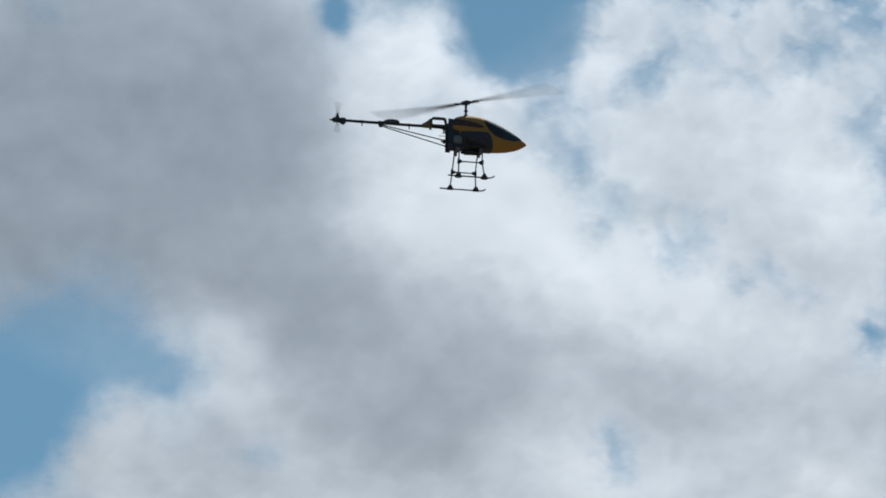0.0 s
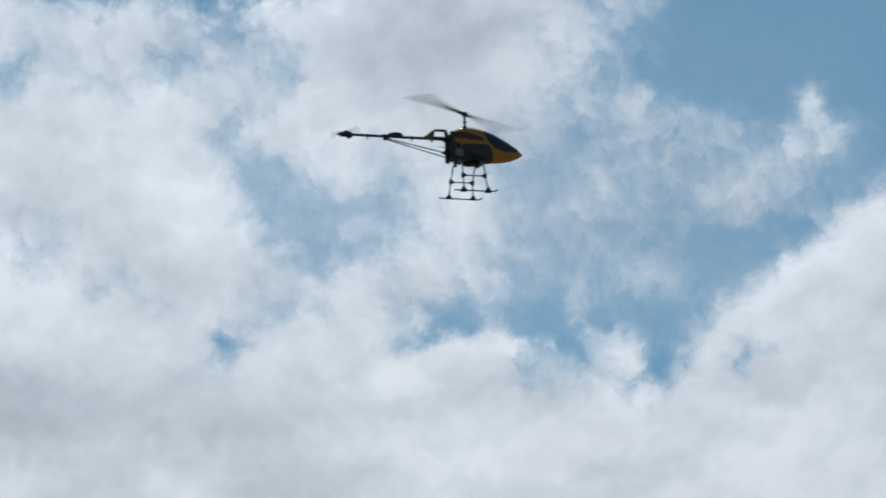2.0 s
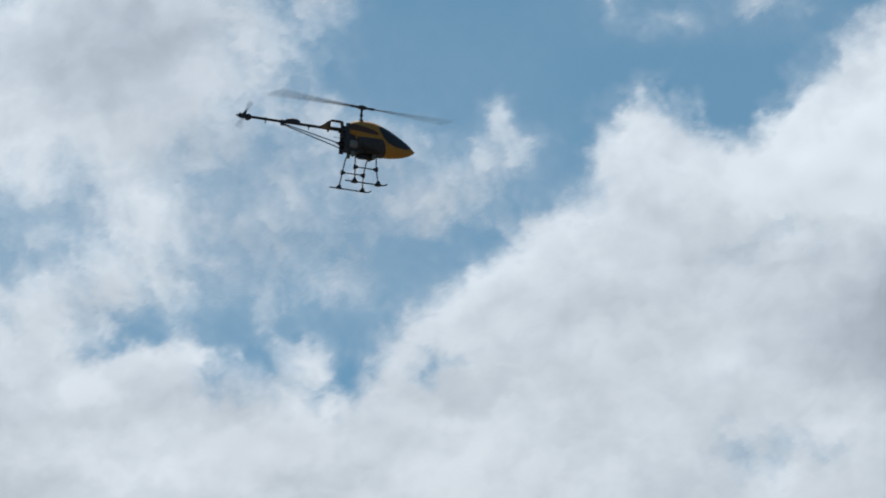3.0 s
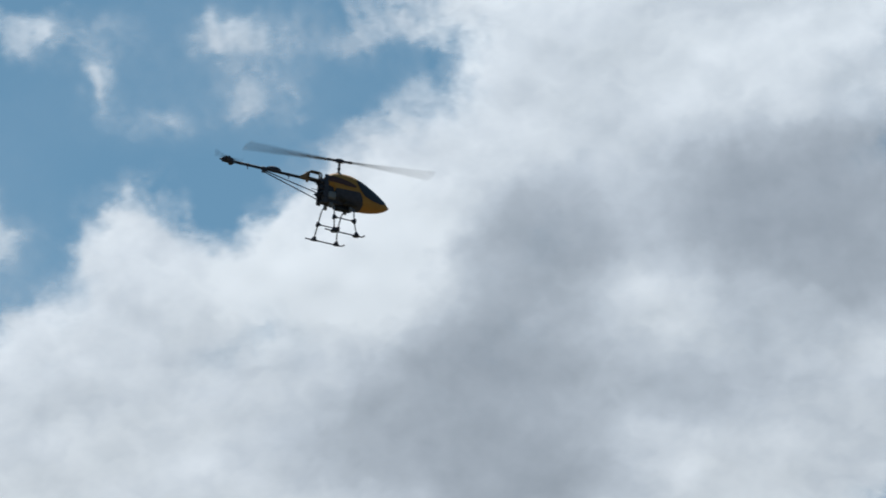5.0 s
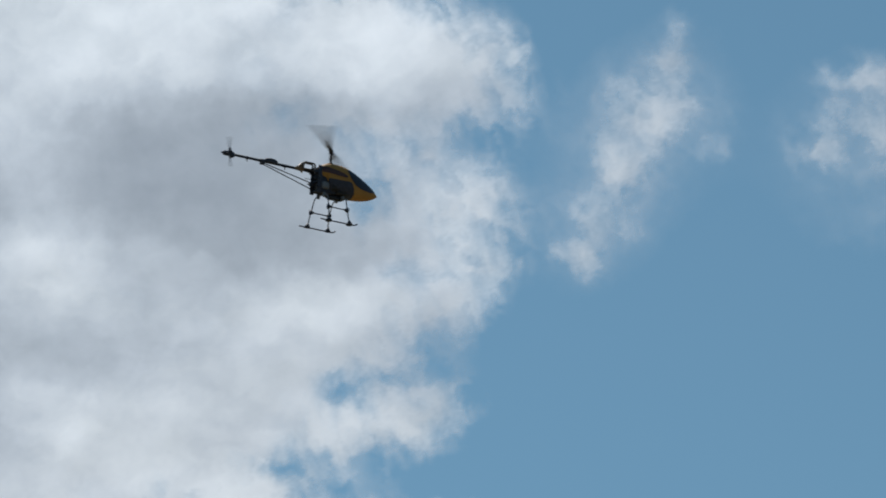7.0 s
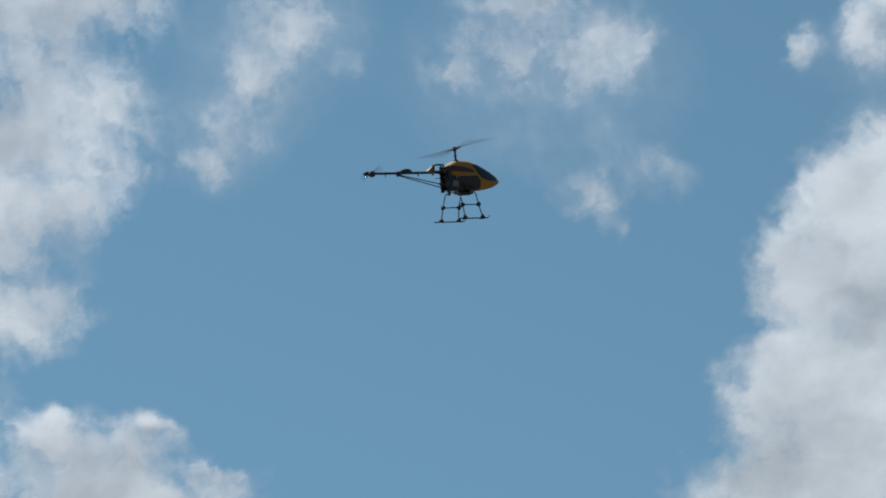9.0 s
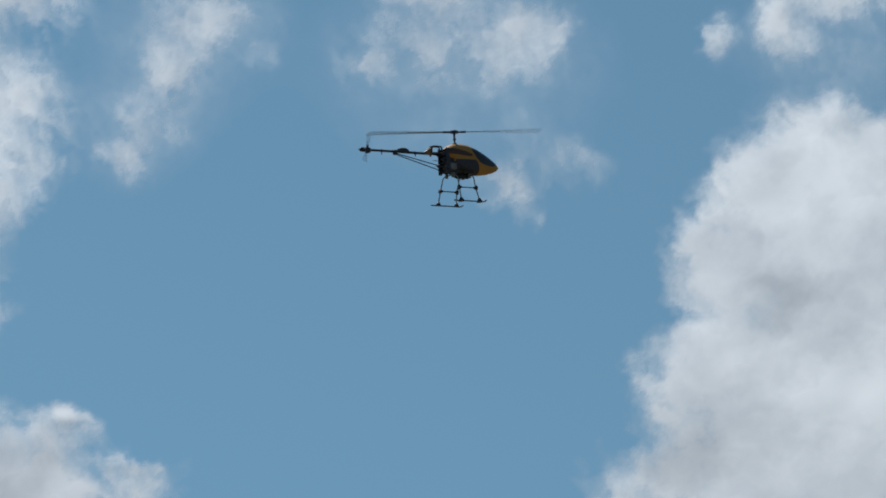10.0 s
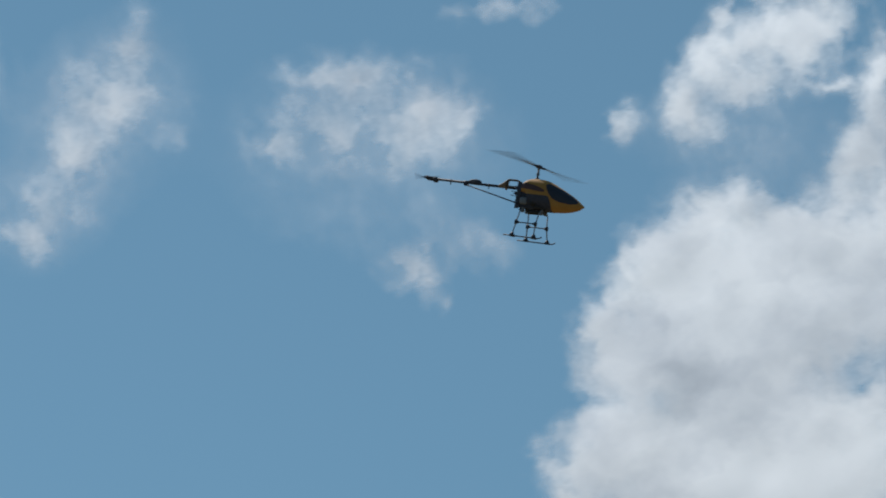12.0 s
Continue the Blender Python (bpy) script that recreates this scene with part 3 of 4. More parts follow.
shape("scrap", "puffs", [
    (50.55, 15.72, 0.62, 0.53, 20, 0.90), (50.04, 14.96, 0.34, 0.54, 0, 0.85), (51.35, 16.18, 0.72, 0.53, 0, 0.88),
    (52.35, 16.29, 0.77, 0.53, 0, 0.85), (51.14, 15.32, 0.59, 0.40, 0, 0.70), (52.76, 15.26, 0.33, 0.17, 0, 0.60),
    (50.77, 16.62, 0.29, 0.17, 0, 0.50), (51.93, 15.50, 0.67, 0.34, 0, 0.42), (50.53, 14.67, 0.38, 0.29, 0, 0.40),
    (52.47, 17.29, 1.53, 0.57, 0, 0.90), (51.41, 14.27, 1.24, 0.48, 0, 0.20)])
shape("scrap", "painted_shade", [
    (51.15, 15.99, 1.53, 0.86, 0, -0.08)])
bank("tall", "tall white cumulus cloud with pale grey folds")
shape("tall", "puffs", [
    (53.43, 15.31, 0.26, 0.67, -15, 0.94), (52.95, 14.00, 0.43, 0.91, -36, 0.89), (52.23, 12.81, 0.90, 0.47, -14, 1.14),
    (49.64, 12.48, 0.46, 1.10, -56, 0.86), (48.49, 11.41, 0.40, 0.35, -15, 0.92), (49.24, 10.83, 0.97, 0.74, -2, 1.06),
    (50.93, 11.32, 1.87, 2.04, 4, 1.08), (52.61, 11.95, 1.58, 1.29, 25, 1.05), (48.88, 9.41, 0.76, 0.97, -13, 0.99),
    (48.08, 8.77, 0.84, 0.67, 49, 0.91), (51.33, 9.12, 2.68, 1.28, 0, 1.15), (54.80, 12.13, 1.79, 4.00, -2, 1.06),
    (51.25, 7.20, 3.59, 1.45, 2, 1.12), (48.86, 7.92, 2.15, 0.60, 28, 0.91), (47.84, 6.00, 4.83, 0.70, 13, 1.04),
    (51.04, 13.40, 0.34, 0.40, 83, 0.81)])
shape("tall", "gaps", [
    (52.04, 13.77, 0.59, 0.40, 0, -0.55), (49.52, 12.96, 0.24, 0.13, 0, -0.20), (48.02, 10.09, 0.24, 0.48, 0, -0.30),
    (52.30, 14.39, 0.34, 0.48, 0, -0.50), (47.40, 8.76, 0.57, 1.15, 0, -0.35), (48.02, 7.61, 0.67, 0.57, 0, -0.25)])
shape("tall", "painted_shade", [
    (49.40, 11.42, 0.62, 0.33, 0, 0.32), (50.55, 10.26, 0.96, 0.33, 30, 0.28), (51.41, 9.86, 1.43, 0.33, 30, 0.26),
    (49.97, 10.65, 0.57, 0.27, 0, 0.26), (51.29, 8.53, 1.43, 0.53, 0, -0.18), (50.88, 12.17, 1.53, 0.57, 0, -0.06),
    (52.31, 11.18, 0.86, 0.38, 0, 0.14), (50.35, 15.72, 0.57, 0.38, 0, -0.10), (52.97, 10.50, 0.96, 0.57, 0, 0.10),
    (51.78, 9.09, 2.87, 1.43, 0, -0.14), (50.38, 11.79, 1.91, 1.15, 0, -0.08), (49.18, 7.79, 2.39, 1.05, 0, 0.10)])
shape("tall", "hazes", [
    (51.22, 14.46, 2.10, 1.24, 0, 0.14)])
bank("low", "low white cumulus heap with ragged top")
shape("low", "puffs", [
    (37.20, 7.84, 1.00, 0.42, 0, 0.90), (36.54, 7.59, 0.86, 0.72, 0, 0.90), (37.76, 8.26, 0.34, 0.25, 0, 0.70),
    (38.77, 7.49, 0.54, 0.17, 0, 0.60), (37.32, 7.03, 1.91, 0.53, 0, 1.00), (38.20, 8.00, 0.17, 0.21, 0, 0.40),
    (36.79, 5.79, 2.49, 1.05, 0, 1.00), (35.76, 8.04, 0.57, 0.38, 0, 0.70), (32.87, 8.45, 0.91, 0.48, 0, 0.75),
    (35.00, 8.55, 0.38, 0.21, 0, 0.20), (36.16, 8.33, 0.57, 0.23, 0, 0.55), (32.60, 7.36, 2.49, 0.86, 0, 1.00),
    (37.71, 8.23, 0.38, 0.13, 0, 0.50)])
shape("low", "gaps", [
    (34.22, 8.89, 0.38, 0.38, 0, -0.30), (37.87, 7.90, 1.34, 0.67, 0, -0.18)])
shape("low", "painted_shade", [
    (37.31, 7.51, 2.10, 0.86, 0, 0.12), (37.22, 7.22, 2.49, 0.86, 0, 0.08)])


# ---------------------------------------------------------------- helicopter
# Its space: x ahead, y to its left, z up, the rotor hub at the origin.
FOOT_X, FOOT_Y, FOOT_Z = (-0.064, 0.094), 0.137, -0.4985
BRACE_X, BRACE_Y, BRACE_Z = (-0.0576, 0.084), 0.1118, -0.4075
BOOM_Z = -0.168

CANOPY = [  # x, top, bottom, half width
    (-0.09, -0.124, -0.198, 0.050), (-0.065, -0.103, -0.203, 0.060), (-0.042, -0.094, -0.208, 0.064), (-0.028, -0.089, -0.284, 0.067),
    (0.03, -0.085, -0.299, 0.073), (0.075, -0.088, -0.302, 0.077), (0.115, -0.098, -0.303, 0.079), (0.16, -0.117, -0.302, 0.077), (0.21, -0.140, -0.299, 0.071),
    (0.26, -0.166, -0.292, 0.061), (0.305, -0.191, -0.281, 0.047), (0.34, -0.213, -0.267, 0.031), (0.362, -0.228, -0.253, 0.015), (0.375, -0.237, -0.243, 0.003)]


def canopy_at(x):
    xs = [c[0] for c in CANOPY]
    return [float(np.interp(x, xs, [c[k] for c in CANOPY])) for k in (1, 2, 3)]


def canopy_point(x, a, out=0.0):
    """On the canopy's skin at x; a runs from -90 (keel) over 0 (side) to 90 (ridge)."""
    top, low, wide = canopy_at(x)
    c, s = math.cos(radians(a)), math.sin(radians(a))
    y = (wide + out) * abs(c) ** 0.8
    z = (top + low) / 2 + ((top - low) / 2 + out) * math.copysign(abs(s) ** 0.85, s)
    return y, z


def canopy_shell():
    bm = bmesh.new()
    n = 28
    xs = np.linspace(-0.09, 0.375, 44)
    rings = []
    for x in xs:
        ring = []
        for k in range(n):
            a = -90 + 360 * k / n
            y, z = canopy_point(x, a if a <= 90 else 180 - a)
            ring.append(bm.verts.new((x, y if a <= 90 else -y, z)))
        rings.append(ring)
    for a, b in zip(rings, rings[1:]):
        for k in range(n):
            bm.faces.new((a[k], a[(k + 1) % n], b[(k + 1) % n], b[k]))
    bm.faces.new(rings[-1])
    return bm


def canopy_panel(edge, side, out=0.0025):
    """A patch laid on the canopy; edge(x) gives its lower and upper angle, None where it is absent."""
    bm = bmesh.new()
    xs = [x for x in np.linspace(-0.09, 0.37, 120) if edge(x)]
    strips = []
    for x in xs:
        low, high = edge(x)
        strips.append([(x, *canopy_point(x, low + (high - low) * k / 6, out)) for k in range(7)])
    made = [[bm.verts.new((x, side * y, z)) for x, y, z in s] for s in strips]
    for a, b in zip(made, made[1:]):
        for k in range(6):
            bm.faces.new((a[k], a[k + 1], b[k + 1], b[k]))
    return bm


def window_edge(x):
    """An almond: pointed behind, its upper edge below a yellow ridge, sharp again towards the nose."""
    if not 0.098 < x < 0.338:
        return None
    s = (x - 0.098) / 0.24
    low = float(np.interp(s, (0, 0.06, 0.14, 0.26, 0.5, 0.8, 0.93, 1), (38, 20, 7, -2, -7, -4, 6, 24)))
    high = float(np.interp(s, (0, 0.06, 0.18, 0.5, 0.8, 1), (40, 50, 59, 68, 74, 60)))
    return low, max(high, low + 1)


def angle_at(x, z):
    top, low, _ = canopy_at(x)
    k = max(-1, min(1, (z - (top + low) / 2) / ((top - low) / 2)))
    return math.degrees(math.asin(math.copysign(abs(k) ** (1 / 0.85), k)))


def stripe_edge(x):
    """A dark band that sweeps down and narrows ahead."""
    if not -0.088 < x < 0.098:
        return None
    s = (x + 0.088) / 0.186
    mid, half = -0.145 - 0.026 * s ** 1.6, 0.019 * max(0.03, 1 - s ** 3) ** 0.5
    return angle_at(x, mid - half), angle_at(x, mid + half)


def opening_edge(x):
    if not -0.05 < x < 0.158:
        return None
    s = (x + 0.05) / 0.208
    return -89.5, max(-88, angle_at(x, -0.201 - 0.075 * max(0, (s - 0.78) / 0.22) ** 2.5))


def helicopter():
    body = tagged(new("model_helicopter"), "yellow and black radio-controlled model helicopter flying on tall skids", "helicopter")

    shell = part("canopy", canopy_shell(), YELLOW, body, "glossy yellow canopy")
    for side in (-1, 1):
        part("window", canopy_panel(window_edge, side), TINT, shell, "dark tinted window")
        part("side_panel", canopy_panel(opening_edge, side), BLACK, shell, "black lower side panel")
        part("stripe", canopy_panel(stripe_edge, side), MAROON, shell, "dark maroon stripe")

    # mechanics under and behind the canopy
    for y in (-0.042, 0.042):
        bm = bmesh.new()
        box(bm, (0.235, 0.004, 0.15), (0.005, y, -0.222), bevel=0.0015)
        plate = part("side_plate", bm, CARBON, body, "black carbon side plate")
        bm = bmesh.new()
        box(bm, (0.03, 0.006, 0.185), (-0.1, y * 1.13, -0.215), bevel=0.002)
        part("rear_post", bm, BLACK, plate)
    for z in (-0.15, -0.225, -0.29):
        bm = bmesh.new()
        box(bm, (0.22, 0.079, 0.008), (0.005, 0, z), bevel=0.001)
        part("deck", bm, CARBON, body)
    bm = bmesh.new()
    box(bm, (0.1, 0.12, 0.085), (0.075, 0, -0.255), bevel=0.012)
    for k in range(6):
        box(bm, (0.09, 0.128, 0.004), (0.075, 0, -0.285 + 0.012 * k), bevel=0.001)
    rod(bm, (0.02, 0, -0.25), (0.02, 0.066, -0.25), 0.03, sides=18)
    rod(bm, (0.02, 0, -0.25), (0.02, -0.066, -0.25), 0.03, sides=18)
    part("engine", bm, ENGINE, body, "dark finned engine block")
    bm = bmesh.new()
    box(bm, (0.055, 0.118, 0.05), (-0.055, 0, -0.25), bevel=0.012)
    tank = part("fuel_tank", bm, TANK, body, "milky white plastic tank")
    bm = bmesh.new()
    rod(bm, (-0.055, 0, -0.232), (-0.055, 0, -0.219), 0.009)
    part("cap", bm, BLACK, tank)
    bm = bmesh.new()
    rod(bm, (-0.01, -0.02, -0.318), (0.085, -0.02, -0.318), 0.018, 0.015, 16)
    rod(bm, (0.085, -0.02, -0.318), (0.1, -0.02, -0.316), 0.015, 0.008, 16)
    rod(bm, (-0.03, -0.02, -0.324), (-0.01, -0.02, -0.318), 0.006, 0.016, 12)
    part("muffler", bm, ENGINE, body, "sooty cylindrical muffler")
    for y, z, s in ((-0.03, -0.165, 0.03), (0.03, -0.165, 0.03), (-0.03, -0.205, 0.026), (0.03, -0.245, 0.028)):
        bm = bmesh.new()
        box(bm, (s, 0.02, s * 0.8), (-0.118, y, z), bevel=0.003)
        rod(bm, (-0.118 - s / 2, y, z), (-0.128 - s / 2, y, z), 0.004)
        box(bm, (0.003, 0.024, 0.005), (-0.129 - s / 2, y, z), bevel=0.001)
        part("servo", bm, BLACK, body)
    for y, z in ((-0.05, -0.198), (-0.05, -0.226), (0.05, -0.205)):
        bm = bmesh.new()
        rod(bm, (-0.1, y, z), (-0.152, y * 1.2, z + 0.004), 0.0022, sides=6)
        part("pushrod", bm, STEEL, body)

    # boom clamp with its open frame, and the boom
    bm = bmesh.new()
    for y in (-0.014, 0.014):
        pipe(bm, [(-0.12, y, -0.150), *arc((-0.125, y, -0.122), (-0.128, y, -0.112), (-0.14, y, -0.112)),
                  *arc((-0.195, y, -0.112), (-0.207, y, -0.114), (-0.21, y, -0.126)), (-0.213, y, -0.163)], 0.0055)
        box(bm, (0.1, 0.005, 0.012), (-0.165, y, -0.160), bevel=0.001)
    part("boom_frame", bm, BROWN, body, "open brownish boom frame")
    bm = bmesh.new()
    for y in (-0.013, 0.013):
        low = [bm.verts.new((x, y, z)) for x, z in ((-0.205, -0.176), (-0.205, -0.116), (-0.225, -0.122), (-0.24, -0.142), (-0.272, -0.158), (-0.27, -0.172))]
        bm.faces.new(low)
    side = list(bm.faces)
    a, b = [list(f.verts) for f in side]
    for k in range(6):
        bm.faces.new((a[k], a[(k + 1) % 6], b[(k + 1) % 6], b[k]))
    bmesh.ops.bevel(bm, geom=list(bm.edges), offset=0.002, segments=1, affect="EDGES")
    rod(bm, (-0.215, 0, -0.186), (-0.215, 0, -0.17), 0.007)
    part("boom_clamp", bm, TAN, body, "tan plastic boom clamp")
    bm = bmesh.new()
    rod(bm, (-0.09, 0, BOOM_Z + 0.002), (-0.79, 0, BOOM_Z), 0.0095, 0.0085, 14)
    boom = part("tail_boom", bm, CARBON, body, "thin black tail boom")
    for x in (-0.345, -0.632):
        bm = bmesh.new()
        rod(bm, (x - 0.005, 0, BOOM_Z), (x + 0.005, 0, BOOM_Z), 0.0115, sides=14)
        rod(bm, (x, 0, BOOM_Z - 0.008), (x, 0, BOOM_Z - 0.026), 0.003, sides=8)
        part("rod_guide", bm, BLACK, boom)
    bm = bmesh.new()
    pipe(bm, [(-0.49, 0, -0.157), (-0.475, 0, -0.151), (-0.45, 0, -0.147), (-0.425, 0, -0.149), (-0.41, 0, -0.157)], 0.0115, 10)
    box(bm, (0.1, 0.026, 0.014), (-0.455, 0, -0.160), bevel=0.004)
    part("gyro", bm, BLACK, boom)
    bm = bmesh.new()
    rod(bm, (-0.532, 0, BOOM_Z), (-0.502, 0, BOOM_Z), 0.0145, sides=14)
    box(bm, (0.022, 0.03, 0.016), (-0.517, 0, BOOM_Z - 0.014), bevel=0.003)
    part("strut_clamp", bm, BLACK, boom)
    for y in (-1, 1):
        bm = bmesh.new()
        rod(bm, (-0.515, 0.011 * y, BOOM_Z - 0.014), (-0.1, 0.05 * y, -0.271), 0.0036, sides=8)
        rod(bm, (-0.115, 0.0486 * y, -0.2672), (-0.095, 0.05 * y, -0.272), 0.007, sides=8)
        part("strut", bm, CARBON, body, "thin black boom strut")

    # tail gearbox and rotor
    bm = bmesh.new()
    box(bm, (0.05, 0.026, 0.03), (-0.785, 0, BOOM_Z), bevel=0.008)
    rod(bm, (-0.808, 0, BOOM_Z), (-0.83, 0, BOOM_Z - 0.002), 0.01, 0.002)
    rod(bm, (-0.79, 0, BOOM_Z), (-0.79, -0.045, BOOM_Z), 0.006)
    rod(bm, (-0.748, -0.012, BOOM_Z - 0.004), (-0.748, 0.012, BOOM_Z - 0.004), 0.02, sides=16)
    part("tail_gearbox", bm, BLACK, body)
    tail = tagged(new("tail_rotor"))
    tail.parent = body
    bm = bmesh.new()
    rod(bm, (0, -0.008, 0), (0, 0.008, 0), 0.012, sides=12)
    box(bm, (0.016, 0.012, 0.05), (0, 0, 0), bevel=0.003)
    part("hub", bm, BLACK, tail)
    for s in (-1, 1):
        bm = bmesh.new()
        box(bm, (0.008, 0.0025, 0.075), (0.002, 0, 0.06 * s), (0, 0, 8 * s), bevel=0.001)
        part("blade", bm, BLADE, tail)

    # mast and main rotor
    bm = bmesh.new()
    rod(bm, (0, 0, -0.15), (0, 0, -0.006), 0.0072, sides=12)
    rod(bm, (0, 0, -0.09), (0, 0, -0.078), 0.017, 0.013, 14)
    rod(bm, (0, 0, -0.055), (0, 0, -0.048), 0.012, sides=14)
    part("mast", bm, STEEL, body, "dark steel mast")
    rotor = tagged(new("main_rotor"))
    rotor.parent = body
    bm = bmesh.new()
    box(bm, (0.05, 0.026, 0.022), (0, 0, 0), bevel=0.004)
    rod(bm, (0, 0, -0.02), (0, 0, 0.014), 0.009, sides=12)
    part("hub", bm, BLACK, rotor)
    for s in (-1, 1):
        bm = bmesh.new()
        rod(bm, (0.02 * s, 0, 0), (0.075 * s, 0, 0), 0.008, 0.007, 10)
        box(bm, (0.03, 0.024, 0.012), (0.07 * s, 0, 0), bevel=0.002)
        rod(bm, (0.035 * s, 0.02 * s, -0.003), (0.035 * s, -0.02 * s, -0.003), 0.003, sides=8)
        part("blade_grip", bm, BLACK, rotor)
        bm = bmesh.new()
        sections = []
        for x, chord in ((0.07, 0.028), (0.11, 0.043), (0.35, 0.043), (0.6, 0.041), (0.62, 0.03)):
            ring = []
            for k in range(10):
                q = 2 * math.pi * k / 10
                y, z = math.cos(q) * chord / 2, math.sin(q) * 0.0032 * (1 + 0.5 * math.cos(q))
                ring.append(bm.verts.new((s * x, s * (y - 0.006), z + 0.09 * y)))
            sections.append(ring)
        for a, b in zip(sections, sections[1:]):
            for k in range(10):
                bm.faces.new((a[k], a[(k + 1) % 10], b[(k + 1) % 10], b[k]))
        bm.faces.new(sections[0])
        bm.faces.new(sections[-1])
        part("blade", bm, BLADE, rotor, "dark spinning rotor blade")

    # landing gear: two hoops, two skids, two braces
    gear = tagged(new("landing_gear"))
    gear.parent = body
    for i in (0, 1):
        bm = bmesh.new()
        path = []
        for s in (1, -1):
            foot, brace = Vector((FOOT_X[i], FOOT_Y * s, FOOT_Z)), Vector((BRACE_X[i], BRACE_Y * s, BRACE_Z))
            top = Vector((BRACE_X[i] + 0.004, 0.089 * s, -0.338))
            leg = [foot, brace, top, *arc(top, (top.x, 0.078 * s, -0.312), (top.x, 0.042 * s, -0.311), 7), Vector((top.x, 0.02 * s, -0.311))]
            path += leg if s == 1 else leg[::-1]
        pipe(bm, path, 0.0042)
        part("hoop", bm, ALUMINIUM, gear, "bent grey metal tube")
        for s in (1, -1):
            bm = bmesh.new()
            box(bm, (0.02, 0.018, 0.034), (BRACE_X[i] + 0.004, 0.038 * s, -0.312), bevel=0.004)
            part("mount", bm, TANK, gear, "pale grey mounting block")
    for s in (1, -1):
        y = FOOT_Y * s
        bm = bmesh.new()
        pipe(bm, [(FOOT_X[0] - 0.062, y, FOOT_Z - 0.008), (FOOT_X[0], y, FOOT_Z - 0.008), (FOOT_X[1], y, FOOT_Z - 0.008),
                  *arc((FOOT_X[1] + 0.03, y, FOOT_Z - 0.008), (FOOT_X[1] + 0.045, y, FOOT_Z - 0.008), (FOOT_X[1] + 0.06, y, FOOT_Z + 0.005))], 0.0045)
        part("skid", bm, BLACK, gear, "thin black skid with upturned tip")
        bm = bmesh.new()
        rod(bm, (BRACE_X[0], BRACE_Y * s, BRACE_Z), (BRACE_X[1], BRACE_Y * s, BRACE_Z), 0.004, sides=8)
        part("brace", bm, BLACK, gear)
        for i in (0, 1):
            bm = bmesh.new()
            rod(bm, (FOOT_X[i], y, FOOT_Z - 0.012), (FOOT_X[i] + 0.001, y - 0.004 * s, FOOT_Z + 0.018), 0.024, 0.006, 12)
            part("foot", bm, BLACK, gear)
            bm = bmesh.new()
            d = 1 if i == 0 else -1
            rod(bm, (BRACE_X[i] - 0.006 * d, BRACE_Y * s, BRACE_Z), (BRACE_X[i] + 0.022 * d, BRACE_Y * s, BRACE_Z), 0.019, 0.005, 12)
            part("joint", bm, BLACK, gear)
    return body, rotor, tail


# ---------------------------------------------------------------- what moves
BLADES = [(0, 140), (0.5, 63), (1, 108), (1.5, 73), (2, 43), (2.5, 25), (4.5, 127), (5, 168), (5.5, 60), (6, 125), (6.5, 163), (7, 53), (7.5, 120), (9.5, 53), (10, 153), (10.5, 17), (11, 32), (11.5, 30), (12, 85)]  # seconds, degrees of the main rotor, up to half a turn


def spin(rows, rate):
    """Degrees for every thirtieth of a second, close to the rate and in step with the rows."""
    angles = [(rows[0][0], float(rows[0][1]))]
    for (t0, a0), (t1, a1) in zip(rows, rows[1:]):
        steps = round((t1 - t0) * FPS)
        start = angles[-1][1]
        goal = a1 + 180 * round((start + rate * steps - a1) / 180)
        angles += [(t0 + (k + 1) / FPS, start + (goal - start) * (k + 1) / steps) for k in range(steps)]
    return angles


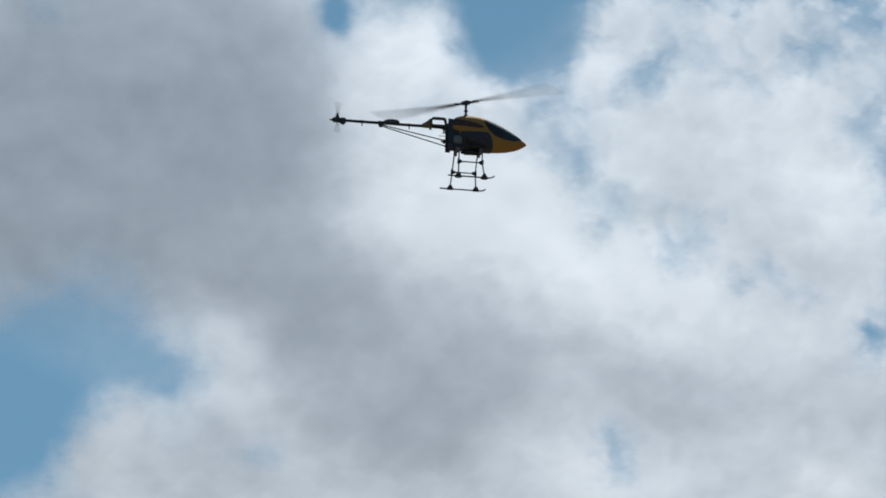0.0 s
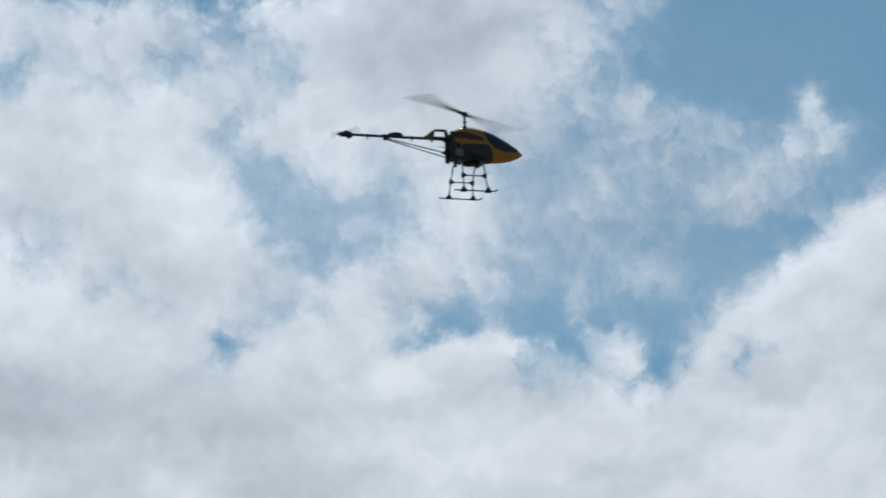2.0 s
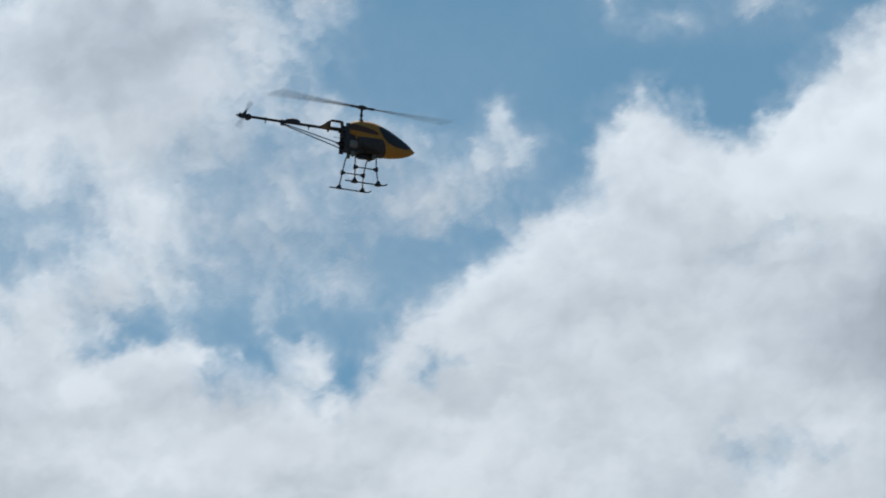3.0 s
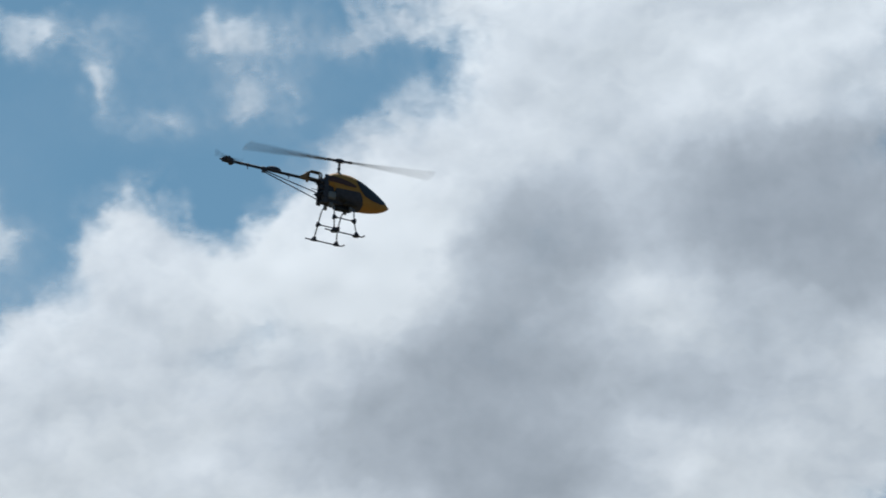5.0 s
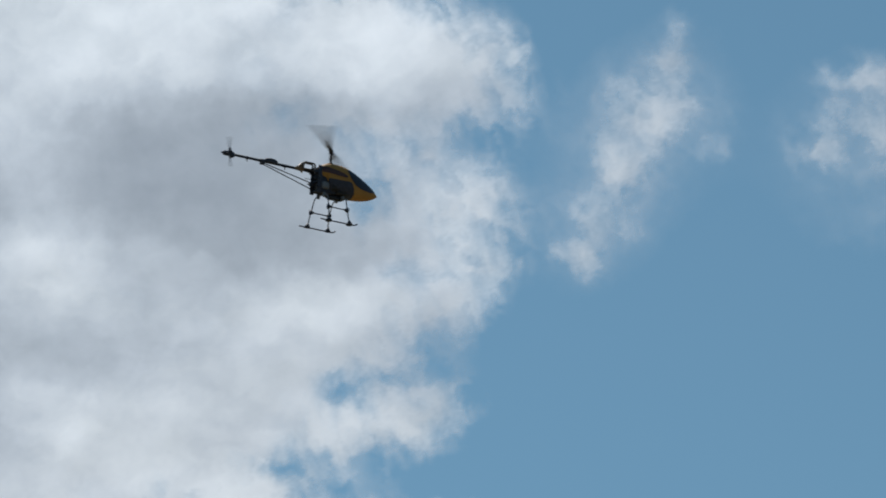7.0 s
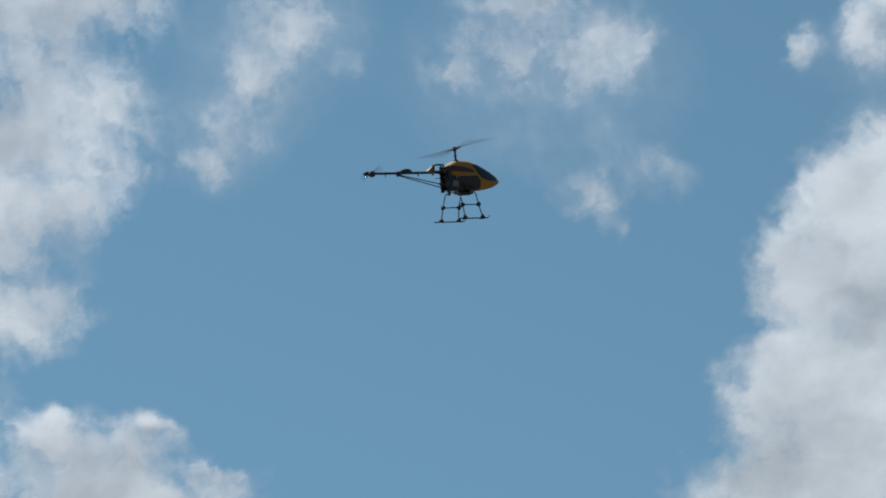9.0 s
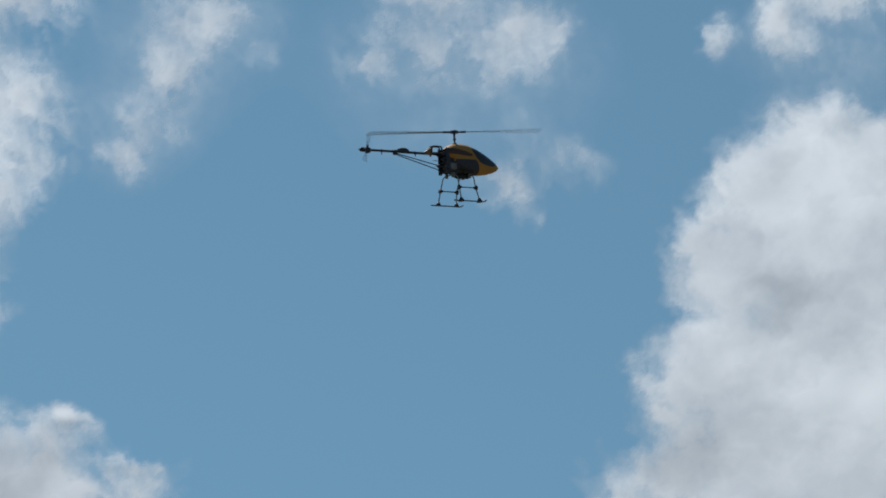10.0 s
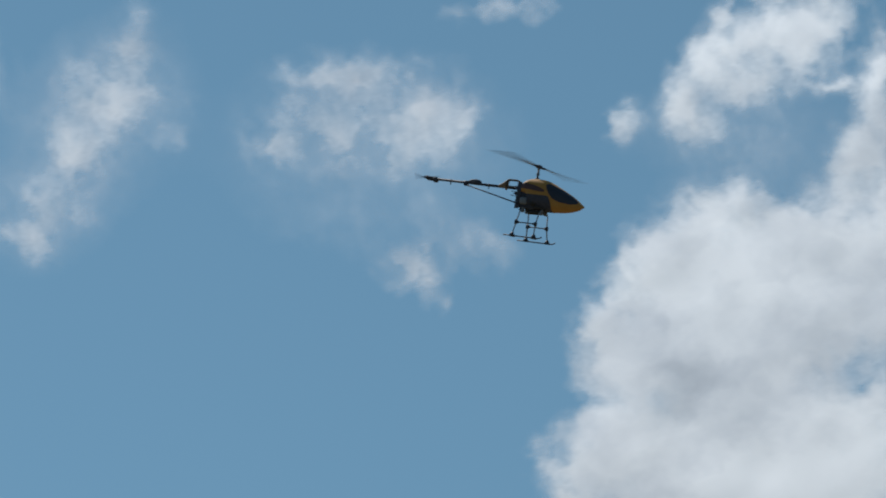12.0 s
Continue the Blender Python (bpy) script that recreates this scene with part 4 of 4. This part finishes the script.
def motions():
    walk(heli, [
        (0, pose(0.139, 19.744, 6.556, -4.01, 1.80, 10.21)),
        (0.5, pose(1.342, 19.711, 6.562, -4.06, -0.45, 11.95)),
        (1, pose(2.368, 19.692, 6.583, -2.80, -1.86, 11.72)),
        (1.5, pose(3.272, 19.662, 6.595, -1.38, -2.27, 8.86)),
        (2, pose(4.034, 19.717, 6.618, 1.08, -1.37, 8.39)),
        (2.5, pose(4.729, 19.813, 6.708, 2.68, 1.55, 6.85)),
        (2.7, pose(4.996, 19.850, 6.758, 3.30, 2.66, 6.70)),
        (4.3, pose(7.193, 19.380, 7.047, 3.03, 5.06, 3.44)),
        (4.5, pose(7.499, 19.225, 7.087, 1.87, 5.18, 2.94)),
        (5, pose(8.312, 18.846, 7.118, -0.32, 5.24, 3.77)),
        (5.5, pose(9.231, 18.613, 7.190, 0.54, 5.82, 1.05)),
        (6, pose(10.181, 18.312, 7.229, -0.44, 5.67, 1.83)),
        (6.5, pose(11.194, 18.120, 7.230, 0.06, 4.20, -0.80)),
        (7, pose(12.178, 17.847, 7.193, 1.33, 3.92, -2.43)),
        (7.5, pose(13.275, 17.739, 7.157, 2.24, 3.59, -3.48)),
        (7.7, pose(13.781, 17.767, 7.153, 2.49, 2.91, -4.23)),
        (9.3, pose(16.106, 16.843, 6.936, 3.34, -10.14, -5.69)),
        (9.5, pose(16.265, 16.810, 6.955, 2.46, -10.27, -6.15)),
        (10, pose(16.106, 16.459, 6.981, 1.93, -4.40, -8.07)),
        (10.5, pose(15.958, 16.335, 7.141, 2.19, 3.67, -7.77)),
        (11, pose(15.711, 16.037, 7.215, 0.69, 11.68, -36.29)),
        (11.5, pose(16.006, 15.824, 7.227, 1.59, 18.23, -62.61)),
        (12, pose(16.547, 15.164, 7.188, 3.45, 11.50, -66.91)),
    ])
    walk(main_rotor, [(t, pose(0, 0, 0, 0, 0, a)) for t, a in spin(BLADES, -60)])
    walk(tail_rotor, [(t, pose(-0.79, -0.05, BOOM_Z, 0, a, 0)) for t, a in spin([(0, 0), (12, 90)], 88)])


ground()
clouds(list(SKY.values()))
heli, main_rotor, tail_rotor = helicopter()
motions()
